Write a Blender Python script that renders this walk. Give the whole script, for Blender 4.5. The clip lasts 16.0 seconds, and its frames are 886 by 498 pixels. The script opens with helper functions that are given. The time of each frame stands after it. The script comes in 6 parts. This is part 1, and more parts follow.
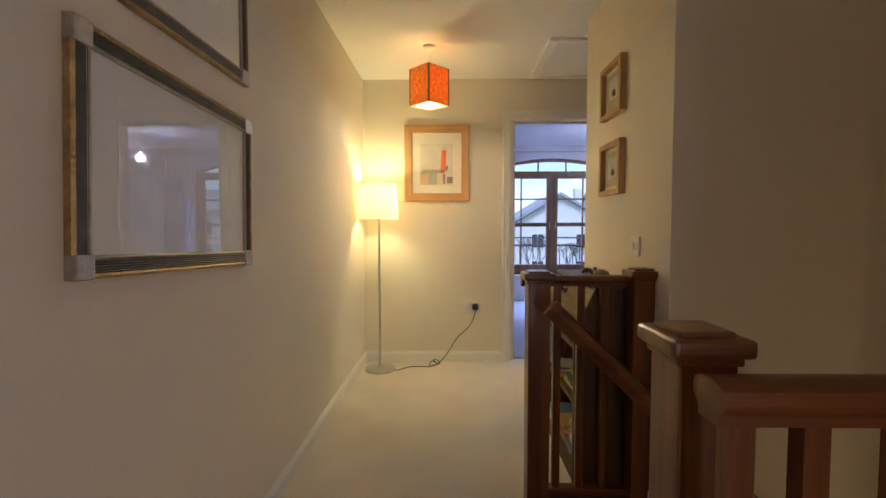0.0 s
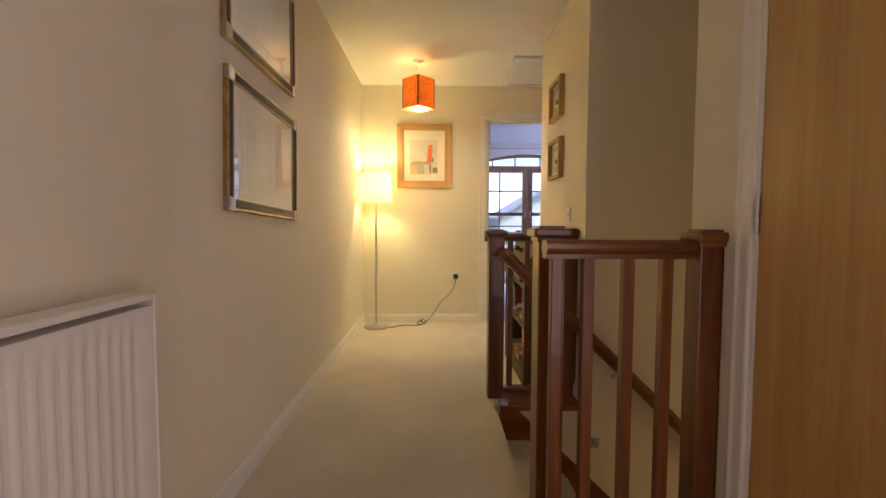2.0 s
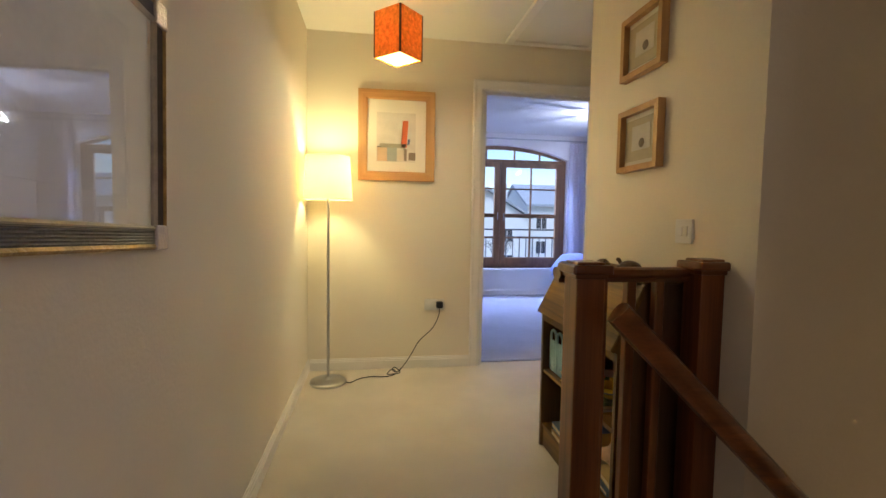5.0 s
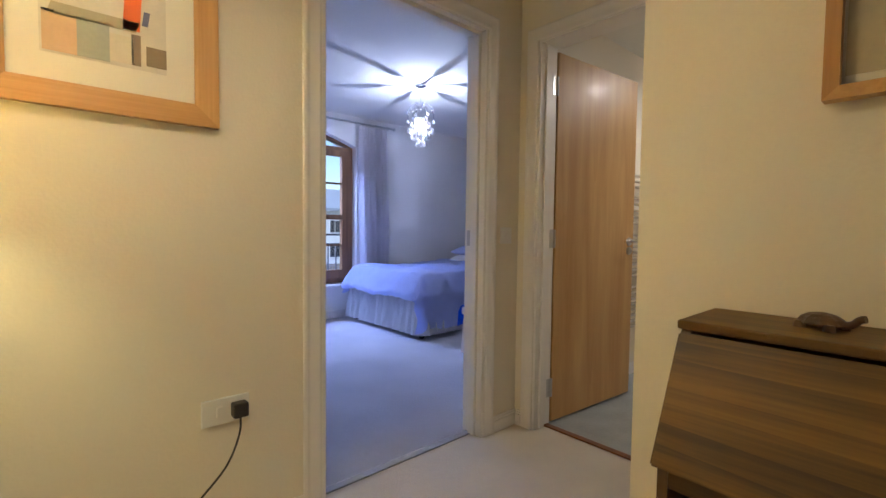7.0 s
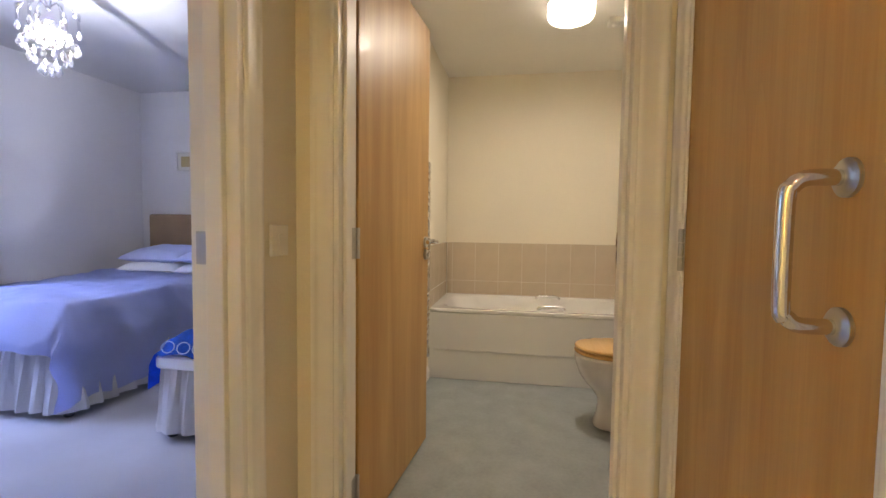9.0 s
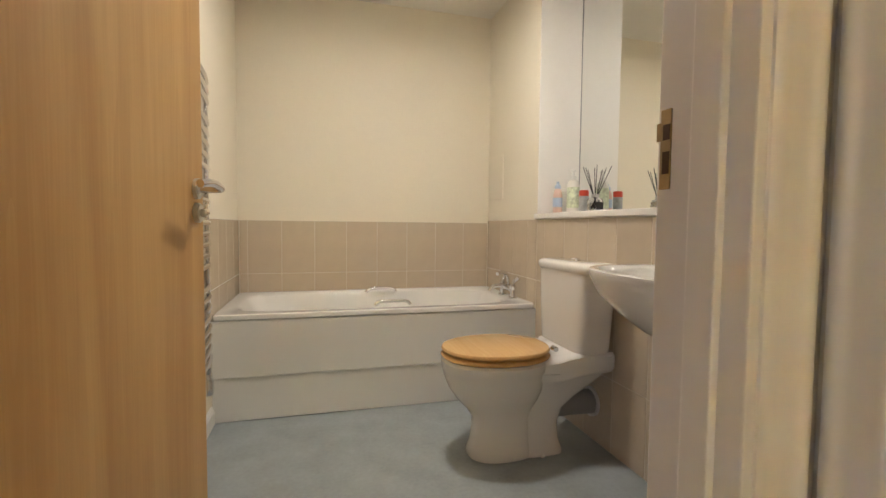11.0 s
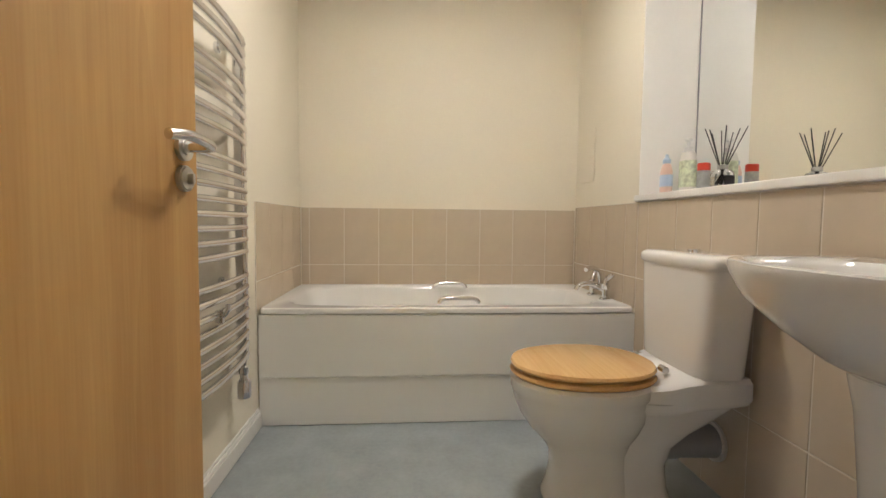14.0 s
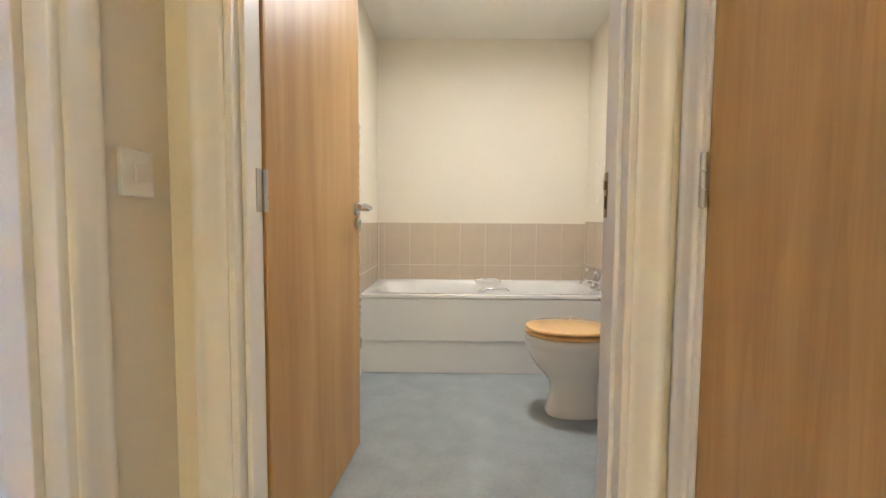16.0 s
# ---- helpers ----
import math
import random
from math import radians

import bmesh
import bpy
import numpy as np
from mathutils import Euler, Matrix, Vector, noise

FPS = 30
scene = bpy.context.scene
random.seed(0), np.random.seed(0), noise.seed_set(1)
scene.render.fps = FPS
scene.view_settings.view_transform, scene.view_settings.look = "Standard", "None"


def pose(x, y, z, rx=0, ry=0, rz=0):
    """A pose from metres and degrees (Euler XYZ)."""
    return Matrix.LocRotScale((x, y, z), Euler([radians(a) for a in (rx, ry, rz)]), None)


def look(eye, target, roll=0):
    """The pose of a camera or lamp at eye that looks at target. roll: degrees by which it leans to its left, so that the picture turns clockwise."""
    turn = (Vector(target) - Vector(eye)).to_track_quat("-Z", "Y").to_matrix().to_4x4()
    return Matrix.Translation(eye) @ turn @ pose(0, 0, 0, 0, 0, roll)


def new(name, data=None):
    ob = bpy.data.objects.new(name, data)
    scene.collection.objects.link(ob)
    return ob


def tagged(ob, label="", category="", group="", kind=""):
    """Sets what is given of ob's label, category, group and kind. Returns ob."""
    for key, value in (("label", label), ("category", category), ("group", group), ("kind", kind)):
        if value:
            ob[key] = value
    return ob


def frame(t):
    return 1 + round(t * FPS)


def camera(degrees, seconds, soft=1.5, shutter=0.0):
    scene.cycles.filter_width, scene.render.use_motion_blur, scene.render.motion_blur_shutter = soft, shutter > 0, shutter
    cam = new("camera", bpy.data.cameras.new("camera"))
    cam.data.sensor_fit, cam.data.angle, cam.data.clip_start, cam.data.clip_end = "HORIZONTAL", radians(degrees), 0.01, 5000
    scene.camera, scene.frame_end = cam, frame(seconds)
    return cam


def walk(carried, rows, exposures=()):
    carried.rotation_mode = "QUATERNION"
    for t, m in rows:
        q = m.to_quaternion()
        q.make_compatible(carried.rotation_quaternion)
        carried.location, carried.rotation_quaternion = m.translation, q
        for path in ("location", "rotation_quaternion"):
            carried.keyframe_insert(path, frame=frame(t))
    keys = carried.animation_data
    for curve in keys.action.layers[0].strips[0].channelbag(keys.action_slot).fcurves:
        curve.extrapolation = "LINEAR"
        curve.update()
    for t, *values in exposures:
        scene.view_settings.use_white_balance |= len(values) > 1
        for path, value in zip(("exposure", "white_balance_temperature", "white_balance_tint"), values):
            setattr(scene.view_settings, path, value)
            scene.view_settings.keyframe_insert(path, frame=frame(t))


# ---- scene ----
cam = camera(88.9, 16.0)
PATH = [
    (0, (0.747, -3.886, 1.163), (0.712, -1.889, 1.065), -0.1),
    (0.5, (0.763, -4.154, 1.134), (0.747, -2.156, 1.033), -0.1),
    (1, (0.758, -4.34, 1.083), (0.757, -2.342, 0.979), -0.0),
    (1.5, (0.759, -4.491, 1.042), (0.772, -2.494, 0.934), 0.1),
    (2, (0.76, -4.651, 1.011), (0.787, -2.654, 0.902), 0.2),
    (2.5, (0.753, -4.751, 0.999), (0.791, -2.754, 0.885), 0.1),
    (3, (0.753, -4.693, 1.022), (0.802, -2.697, 0.902), 0.2),
    (3.5, (0.755, -4.442, 1.054), (0.809, -2.447, 0.928), 0.1),
    (3.7, (0.743, -4.331, 1.061), (0.803, -2.336, 0.935), 0.2),
    (6, (0.325, -2.371, 1.111), (1.096, -0.529, 0.992), 0.9),
    (6.5, (0.381, -1.922, 1.088), (1.46, -0.241, 0.983), 0.7),
    (7, (0.463, -1.561, 1.081), (1.805, -0.08, 0.988), 0.7),
    (7.5, (0.58, -1.278, 1.074), (2.109, 0.008, 0.991), 0.6),
    (7.6, (0.611, -1.225, 1.077), (2.178, 0.015, 0.996), 0.7),
    (8, (0.701, -0.996, 1.1), (2.431, 0.002, 1.0), 0.8),
    (8.5, (0.939, -0.816, 1.093), (2.811, -0.119, 0.996), 0.7),
    (9, (1.173, -0.666, 1.093), (3.14, -0.322, 0.986), 0.7),
    (9.5, (1.412, -0.598, 1.064), (3.407, -0.492, 0.964), 0.8),
    (11.8, (2.334, -0.486, 0.862), (4.218, -1.146, 0.754), 0.5),
    (12, (2.394, -0.54, 0.852), (4.322, -1.059, 0.734), 0.4),
    (12.5, (2.48, -0.632, 0.839), (4.464, -0.843, 0.714), 0.3),
    (13, (2.532, -0.685, 0.835), (4.523, -0.827, 0.713), 0.4),
    (13.5, (2.514, -0.696, 0.849), (4.504, -0.847, 0.721), 0.4),
    (14, (2.386, -0.645, 0.868), (4.377, -0.797, 0.749), 0.6),
    (14.5, (2.212, -0.584, 0.897), (4.203, -0.727, 0.778), 0.7),
    (15, (1.995, -0.567, 0.92), (3.988, -0.667, 0.801), 0.7),
    (15.2, (1.891, -0.584, 0.924), (3.886, -0.662, 0.808), 0.9),
    (15.5, (1.748, -0.57, 0.941), (3.743, -0.621, 0.818), 0.5),
    (16, (1.498, -0.576, 0.963), (3.494, -0.552, 0.837), 0.4),
]
walk(cam, [(t, look(e, g, r)) for t, e, g, r in PATH],
     [(0, 0.52, 5850, 18), (2, 0.88, 6500, 18), (3.5, 1.02, 6400, 15), (6, 0.32, 5750, 15), (7.5, 0.56, 5950, 14), (9, 0.88, 6850, 14), (11.8, 1.06, 5950, 11), (14, 1.10, 5900, 11), (15, 1.20, 5800, 11), (16, 1.45, 5600, 12)])

# ---- world, daylight, lamps ----
world = bpy.data.worlds.new("overcast_sky")
scene.world = world
world.use_nodes = True
wn = world.node_tree.nodes
sky = wn.new("ShaderNodeTexSky")
sky.sky_type, sky.sun_disc = "NISHITA", False
sky.ozone_density = 4.0
sky.sun_elevation, sky.sun_rotation = radians(57), radians(200)
sky.air_density, sky.dust_density = 1.0, 0.3
wn["Background"].inputs["Strength"].default_value = 0.15
world.node_tree.links.new(sky.outputs["Color"], wn["Background"].inputs["Color"])


def lamp(name, kind, m, energy, color, **more):
    data = bpy.data.lights.new(name, kind)
    data.energy, data.color = energy, color
    for key, value in more.items():
        if key == "radius":
            data.shadow_soft_size = value
        elif key == "size":
            data.shape, data.size, data.size_y = "RECTANGLE", value[0], value[1]
        elif key == "disk":
            data.shape, data.size = "DISK", value
        elif key == "angle":
            data.angle = radians(value)
        elif key == "spread":
            data.spread = radians(value)
    ob = new(name, data)
    ob.matrix_world = m
    return ob


WARM, PLAIN, DAY = (1.0, 0.83, 0.36), (1.0, 0.90, 0.76), (0.36, 0.49, 1.0)
lamp("sun", "SUN", look((0, 0, 10), (2.0, 6.0, 0)), 2.6, (0.78, 0.87, 1.0), angle=20)
lamp("daylight_bedroom_window", "AREA", look((1.3, 4.6, 3.5), (2.9, 1.5, 0.4)), 560, DAY, size=(3.0, 1.6))
# Added light in an assumed doorway out of view, for the west wall.
lamp("unseen_doorway_light", "AREA", look((1.66, -5.15, 1.05), (0.1, -3.7, 1.2)), 6.4, (1.0, 0.85, 0.82), size=(0.86, 1.9))
lamp("floor_lamp_bulb", "POINT", pose(0.17, -0.27, 1.40), 11, WARM, radius=0.05)
lamp("pendant_bulb", "POINT", pose(0.598, -0.70, 2.10), 70, (1.0, 0.89, 0.50), radius=0.045)
lamp("pendant_diffuser_light", "AREA", pose(0.598, -0.70, 1.998), 4.0, (1.0, 0.86, 0.50), disk=0.17)
lamp("chandelier_bulb", "POINT", pose(3.17, 1.76, 2.09), 25, (0.64, 0.72, 1.0), radius=0.006)
lamp("bathroom_bulb", "POINT", pose(3.85, -0.91, 2.27), 4.2, PLAIN, radius=0.05)
lamp("bathroom_light_disc", "AREA", pose(3.85, -0.91, 2.234), 7.6, PLAIN, disk=0.22)
# Assumed, unseen: warm light added low in the stairwell to lift its walls.
lamp("unseen_stair_light", "POINT", pose(3.55, -2.66, -0.35), 3.6, (1.0, 0.72, 0.40), radius=0.06)


# ---- materials ----
def nodes_of(name):
    m = bpy.data.materials.new(name)
    m.use_nodes = True
    return m, m.node_tree.nodes, m.node_tree.links, m.node_tree.nodes["Principled BSDF"]


def mat(name, color, rough=0.6, vary=0.08, scale=3.0, bump=0.05, grain=60.0, metal=0.0, stretch=(1, 1, 1), coat=0.0, rough_vary=0.1):
    """Paint, cloth, ceramic, metal: two scales of noise in colour, roughness and relief."""
    m, n, l, b = nodes_of(name)
    tc, mp = n.new("ShaderNodeTexCoord"), n.new("ShaderNodeMapping")
    mp.inputs["Scale"].default_value = stretch
    l.new(tc.outputs["Object"], mp.inputs["Vector"])
    big, fine = n.new("ShaderNodeTexNoise"), n.new("ShaderNodeTexNoise")
    big.inputs["Scale"].default_value, big.inputs["Detail"].default_value = scale, 5
    fine.inputs["Scale"].default_value, fine.inputs["Detail"].default_value = grain, 4
    l.new(mp.outputs[0], big.inputs["Vector"])
    l.new(mp.outputs[0], fine.inputs["Vector"])
    mix = n.new("ShaderNodeMath")
    mix.operation = "MULTIPLY_ADD"
    mix.inputs[1].default_value = 0.4
    l.new(fine.outputs["Fac"], mix.inputs[0])
    l.new(big.outputs["Fac"], mix.inputs[2])
    ramp = n.new("ShaderNodeValToRGB")
    ramp.color_ramp.elements[0].position, ramp.color_ramp.elements[1].position = 0.45, 0.95
    lo, hi = 1 - vary, 1 + vary
    ramp.color_ramp.elements[0].color = (*[min(1, c * lo) for c in color], 1)
    ramp.color_ramp.elements[1].color = (*[min(1, c * hi) for c in color], 1)
    l.new(mix.outputs[0], ramp.inputs["Fac"])
    l.new(ramp.outputs["Color"], b.inputs["Base Color"])
    rr = n.new("ShaderNodeMapRange")
    rr.inputs["To Min"].default_value, rr.inputs["To Max"].default_value = max(0.02, rough - rough_vary), min(1, rough + rough_vary)
    l.new(big.outputs["Fac"], rr.inputs["Value"])
    l.new(rr.outputs[0], b.inputs["Roughness"])
    b.inputs["Metallic"].default_value, b.inputs["Coat Weight"].default_value = metal, coat
    if bump:
        bp = n.new("ShaderNodeBump")
        bp.inputs["Strength"].default_value, bp.inputs["Distance"].default_value = bump, 0.01
        l.new(fine.outputs["Fac"], bp.inputs["Height"])
        l.new(bp.outputs[0], b.inputs["Normal"])
    return m


def wood(name, dark, light, axis="z", rough=0.4, figure=1.0, coat=0.0, fine=140.0, bands=0.0):
    """Wood with its grain along an axis of the object."""
    m, n, l, b = nodes_of(name)
    tc, mp, mq = n.new("ShaderNodeTexCoord"), n.new("ShaderNodeMapping"), n.new("ShaderNodeMapping")
    k = "xyz".index(axis)
    s1, s2 = [9.0 * figure] * 3, [fine] * 3
    s1[k], s2[k] = 0.7 * figure, fine * 0.03
    mp.inputs["Scale"].default_value, mq.inputs["Scale"].default_value = s1, s2
    rnd = n.new("ShaderNodeObjectInfo")
    add = n.new("ShaderNodeVectorMath")
    add.operation = "MULTIPLY_ADD"
    add.inputs[1].default_value = (7, 7, 7)
    l.new(rnd.outputs["Random"], add.inputs[0])
    l.new(tc.outputs["Object"], add.inputs[2])
    l.new(add.outputs[0], mp.inputs["Vector"])
    l.new(add.outputs[0], mq.inputs["Vector"])
    n1, n2 = n.new("ShaderNodeTexNoise"), n.new("ShaderNodeTexNoise")
    n1.inputs["Scale"].default_value, n1.inputs["Detail"].default_value, n1.inputs["Distortion"].default_value = 1.0, 6, 0.6
    n2.inputs["Scale"].default_value, n2.inputs["Detail"].default_value = 1.0, 3
    l.new(mp.outputs[0], n1.inputs["Vector"])
    l.new(mq.outputs[0], n2.inputs["Vector"])
    mix = n.new("ShaderNodeMath")
    mix.operation = "MULTIPLY_ADD"
    mix.inputs[1].default_value = 0.35
    l.new(n2.outputs["Fac"], mix.inputs[0])
    l.new(n1.outputs["Fac"], mix.inputs[2])
    if bands:
        wave, less = n.new("ShaderNodeTexWave"), n.new("ShaderNodeMath")
        wave.wave_profile = "SAW"
        wave.bands_direction = "xyz"[(k + 2) % 3].upper()
        wave.inputs["Scale"].default_value, wave.inputs["Distortion"].default_value = 1.1, 9.0
        wave.inputs["Detail"].default_value, wave.inputs["Detail Scale"].default_value = 1.5, 0.6
        l.new(mp.outputs[0], wave.inputs["Vector"])
        less.operation = "MULTIPLY_ADD"
        less.inputs[1].default_value = -bands
        l.new(wave.outputs["Fac"], less.inputs[0])
        l.new(mix.outputs[0], less.inputs[2])
        mix = less
    ramp = n.new("ShaderNodeValToRGB")
    ramp.color_ramp.elements[0].position, ramp.color_ramp.elements[1].position = 0.48 - 0.5 * bands, 0.92 - 0.5 * bands
    ramp.color_ramp.elements[0].color, ramp.color_ramp.elements[1].color = (*dark, 1), (*light, 1)
    l.new(mix.outputs[0], ramp.inputs["Fac"])
    l.new(ramp.outputs["Color"], b.inputs["Base Color"])
    b.inputs["Roughness"].default_value, b.inputs["Coat Weight"].default_value = rough, coat
    bp = n.new("ShaderNodeBump")
    bp.inputs["Strength"].default_value, bp.inputs["Distance"].default_value = 0.06, 0.004
    l.new(mix.outputs[0], bp.inputs["Height"])
    l.new(bp.outputs[0], b.inputs["Normal"])
    return m


def glass(name, tint=(1, 1, 1), rough=0.0):
    m, n, l, b = nodes_of(name)
    b.inputs["Base Color"].default_value = (*tint, 1)
    b.inputs["Transmission Weight"].default_value, b.inputs["Roughness"].default_value, b.inputs["IOR"].default_value = 1.0, rough, 1.45
    return m


def thin_shade(name, color, weave=350.0, through_light=0.55, mottle=0.06):
    """Lampshade cloth: scatters part of the light back and lets part through."""
    m, n, l, b = nodes_of(name)
    n.remove(b)
    d, t, mix = n.new("ShaderNodeBsdfDiffuse"), n.new("ShaderNodeBsdfTranslucent"), n.new("ShaderNodeMixShader")
    tc, no, ramp = n.new("ShaderNodeTexCoord"), n.new("ShaderNodeTexNoise"), n.new("ShaderNodeValToRGB")
    no.inputs["Scale"].default_value, no.inputs["Detail"].default_value = weave, 5
    l.new(tc.outputs["Object"], no.inputs["Vector"])
    ramp.color_ramp.elements[0].position, ramp.color_ramp.elements[1].position = 0.3, 0.7
    ramp.color_ramp.elements[0].color = (*[c * (1 - mottle) for c in color], 1)
    ramp.color_ramp.elements[1].color = (*[min(1, c * (1 + mottle)) for c in color], 1)
    l.new(no.outputs["Fac"], ramp.inputs["Fac"])
    l.new(ramp.outputs["Color"], d.inputs["Color"])
    l.new(ramp.outputs["Color"], t.inputs["Color"])
    mix.inputs["Fac"].default_value = through_light
    l.new(d.outputs[0], mix.inputs[1])
    l.new(t.outputs[0], mix.inputs[2])
    l.new(mix.outputs[0], n["Material Output"].inputs["Surface"])
    return m


def glow(name, color, strength):
    m, n, l, b = nodes_of(name)
    b.inputs["Base Color"].default_value = (*color, 1)
    b.inputs["Emission Color"].default_value, b.inputs["Emission Strength"].default_value = (*color, 1), strength
    return m


WALL = mat("magnolia_emulsion", (0.80, 0.737, 0.608), 0.85, 0.03, 1.2, 0.10, 90)
WALL_BED = mat("pale_emulsion", (0.84, 0.81, 0.77), 0.85, 0.03, 1.2, 0.08, 90)
CEIL = mat("white_ceiling_paint", (0.80, 0.78, 0.72), 0.9, 0.03, 1.5, 0.12, 70)
TRIM = mat("white_gloss_paint", (0.84, 0.81, 0.76), 0.36, 0.03, 4, 0.02, 30)
CARPET = mat("cream_carpet", (0.80, 0.725, 0.605), 0.95, 0.10, 2.2, 0.9, 420)
CARPET_BED = mat("pale_carpet", (0.56, 0.545, 0.56), 0.95, 0.08, 2.2, 0.9, 420)
VINYL = mat("blue_grey_vinyl", (0.33, 0.36, 0.37), 0.45, 0.16, 7, 0.05, 60)
NEWEL = wood("stained_pine", (0.085, 0.024, 0.006), (0.27, 0.088, 0.021), "z", 0.30, 1.3, 0.2, bands=0.10)
RAIL = wood("stained_pine_rail", (0.085, 0.024, 0.006), (0.26, 0.085, 0.020), "x", 0.30, 1.3, 0.2)
VENEER = wood("beech_veneer_door", (0.46, 0.25, 0.074), (0.60, 0.365, 0.132), "z", 0.42, 1.3, 0.04, 200, 0.10)
OAK_FRAME = wood("light_oak_moulding", (0.42, 0.22, 0.07), (0.62, 0.37, 0.14), "x", 0.4, 1.5, 0.1)
OAK_FRAME_UP = wood("light_oak_moulding_upright", (0.42, 0.22, 0.07), (0.62, 0.37, 0.14), "z", 0.4, 1.5, 0.1)
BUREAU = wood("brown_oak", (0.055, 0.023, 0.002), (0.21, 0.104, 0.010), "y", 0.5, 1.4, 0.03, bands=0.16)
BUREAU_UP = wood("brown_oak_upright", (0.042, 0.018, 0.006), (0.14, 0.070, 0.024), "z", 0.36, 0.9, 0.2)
SEAT_WOOD = wood("pine_seat", (0.60, 0.33, 0.11), (0.78, 0.50, 0.21), "x", 0.22, 0.8, 0.5, bands=0.10)
WIN_WOOD = wood("brown_window_timber", (0.16, 0.075, 0.03), (0.30, 0.15, 0.065), "z", 0.4, 1.3, 0.1)
CERAMIC = mat("white_ceramic", (0.80, 0.78, 0.75), 0.07, 0.01, 3, 0.0, 10, coat=0.5, rough_vary=0.03)
ACRYLIC = mat("white_acrylic", (0.80, 0.79, 0.77), 0.16, 0.015, 3, 0.0, 10, coat=0.3, rough_vary=0.05)
CHROME = mat("chrome", (0.74, 0.74, 0.76), 0.12, 0.02, 8, 0.0, 40, metal=1.0, rough_vary=0.05)
STEEL = mat("brushed_steel", (0.56, 0.55, 0.53), 0.32, 0.05, 10, 0.03, 200, metal=1.0)
TILE = mat("beige_glazed_tile", (0.57, 0.475, 0.36), 0.24, 0.05, 3, 0.015, 12, coat=0.2)
GROUT = mat("pale_grout", (0.66, 0.60, 0.52), 0.85, 0.06, 20, 0.2, 200)
PLASTIC = mat("white_plastic", (0.78, 0.77, 0.74), 0.3, 0.02, 5, 0.0, 20)
BLACK = mat("black_plastic", (0.02, 0.02, 0.022), 0.4, 0.1, 8, 0.02, 60)
GREY_PLASTIC = mat("grey_plastic", (0.30, 0.30, 0.31), 0.45, 0.05, 8, 0.02, 60)
MIRROR = mat("mirror", (0.88, 0.89, 0.88), 0.02, 0.0, 2, 0.0, 10, metal=1.0, rough_vary=0.005)
SHADE = thin_shade("cream_lampshade_cloth", (0.86, 0.78, 0.58), 350.0, 0.72)
SHADE_ORANGE = thin_shade("orange_paper_shade", (0.86, 0.36, 0.075), 55, 0.125, 0.30)
DUVET = mat("lilac_duvet_cotton", (0.54, 0.59, 0.86), 0.9, 0.05, 5, 0.25, 120)
VALANCE = mat("white_cotton", (0.86, 0.85, 0.85), 0.92, 0.04, 6, 0.2, 150)
CURTAIN = thin_shade("grey_lilac_curtain", (0.92, 0.90, 0.92), 160, 0.55)
HEADBOARD = mat("brown_suede", (0.42, 0.29, 0.17), 0.95, 0.08, 6, 0.3, 200)
PANE = glass("window_glass")
SILVER = mat("aged_silver_gilt", (0.46, 0.42, 0.36), 0.35, 0.2, 30, 0.25, 140, metal=0.8)
MOUNT = mat("cream_mount_card", (0.74, 0.70, 0.60), 0.9, 0.02, 4, 0.05, 200)


# ---- building helpers ----
def part(name, bm, material, parent=None, label="", smooth=False):
    me = bpy.data.meshes.new(name)
    bmesh.ops.recalc_face_normals(bm, faces=bm.faces)
    if smooth:
        for f in bm.faces:
            f.smooth = True
    bm.to_mesh(me)
    bm.free()
    if smooth:
        me.set_sharp_from_angle(angle=radians(40))
    me.materials.append(material)
    ob = new(name, me)
    if parent:
        ob.parent = parent
        ob.matrix_parent_inverse = parent.matrix_basis.inverted()
    if label:
        ob["label"] = label
    return ob


def thing(name, label, category, at_point=(0, 0, 0), group="", kind=""):
    ob = new(name)
    ob.location = at_point
    ob.empty_display_size = 0.05
    bpy.context.view_layer.update()
    return tagged(ob, label, category, group, kind)


def box(bm, x0, x1, y0, y1, z0, z1, bevel=0.0, seg=2, m=None):
    vs = bmesh.ops.create_cube(bm, size=1.0)["verts"]
    for v in vs:
        v.co = Vector(((x0 + x1) / 2 + v.co.x * (x1 - x0), (y0 + y1) / 2 + v.co.y * (y1 - y0), (z0 + z1) / 2 + v.co.z * (z1 - z0)))
    if bevel:
        edges = list({e for v in vs for e in v.link_edges})
        r = bmesh.ops.bevel(bm, geom=edges, offset=bevel, segments=seg, affect="EDGES", profile=0.6)
        vs = list({v for f in r["faces"] for v in f.verts} | {v for v in vs if v.is_valid})
    if m is not None:
        bmesh.ops.transform(bm, matrix=m, verts=[v for v in vs if v.is_valid])
    return bm


def boxes(*many, bevel=0.0):
    bm = bmesh.new()
    for b in many:
        box(bm, *b, bevel=bevel)
    return bm


def ring_mesh(bm, rings, cap=True, closed=True):
    """Skin over rings of points."""
    made = [[bm.verts.new(p) for p in r] for r in rings]
    k = len(made[0])
    for a, b in zip(made, made[1:]):
        for i in range(k if closed else k - 1):
            j = (i + 1) % k
            bm.faces.new((a[i], a[j], b[j], b[i]))
    if cap:
        bm.faces.new(list(reversed(made[0])))
        bm.faces.new(made[-1])
    return bm


def lathe(bm, profile, centre, seg=32, sx=1.0, sy=1.0, cap=True):
    """Turned shape: profile of (radius, z)."""
    cx, cy, cz = centre
    rings = [[(cx + sx * r * math.cos(2 * math.pi * i / seg), cy + sy * r * math.sin(2 * math.pi * i / seg), cz + z) for i in range(seg)] for r, z in profile]
    return ring_mesh(bm, rings, cap)


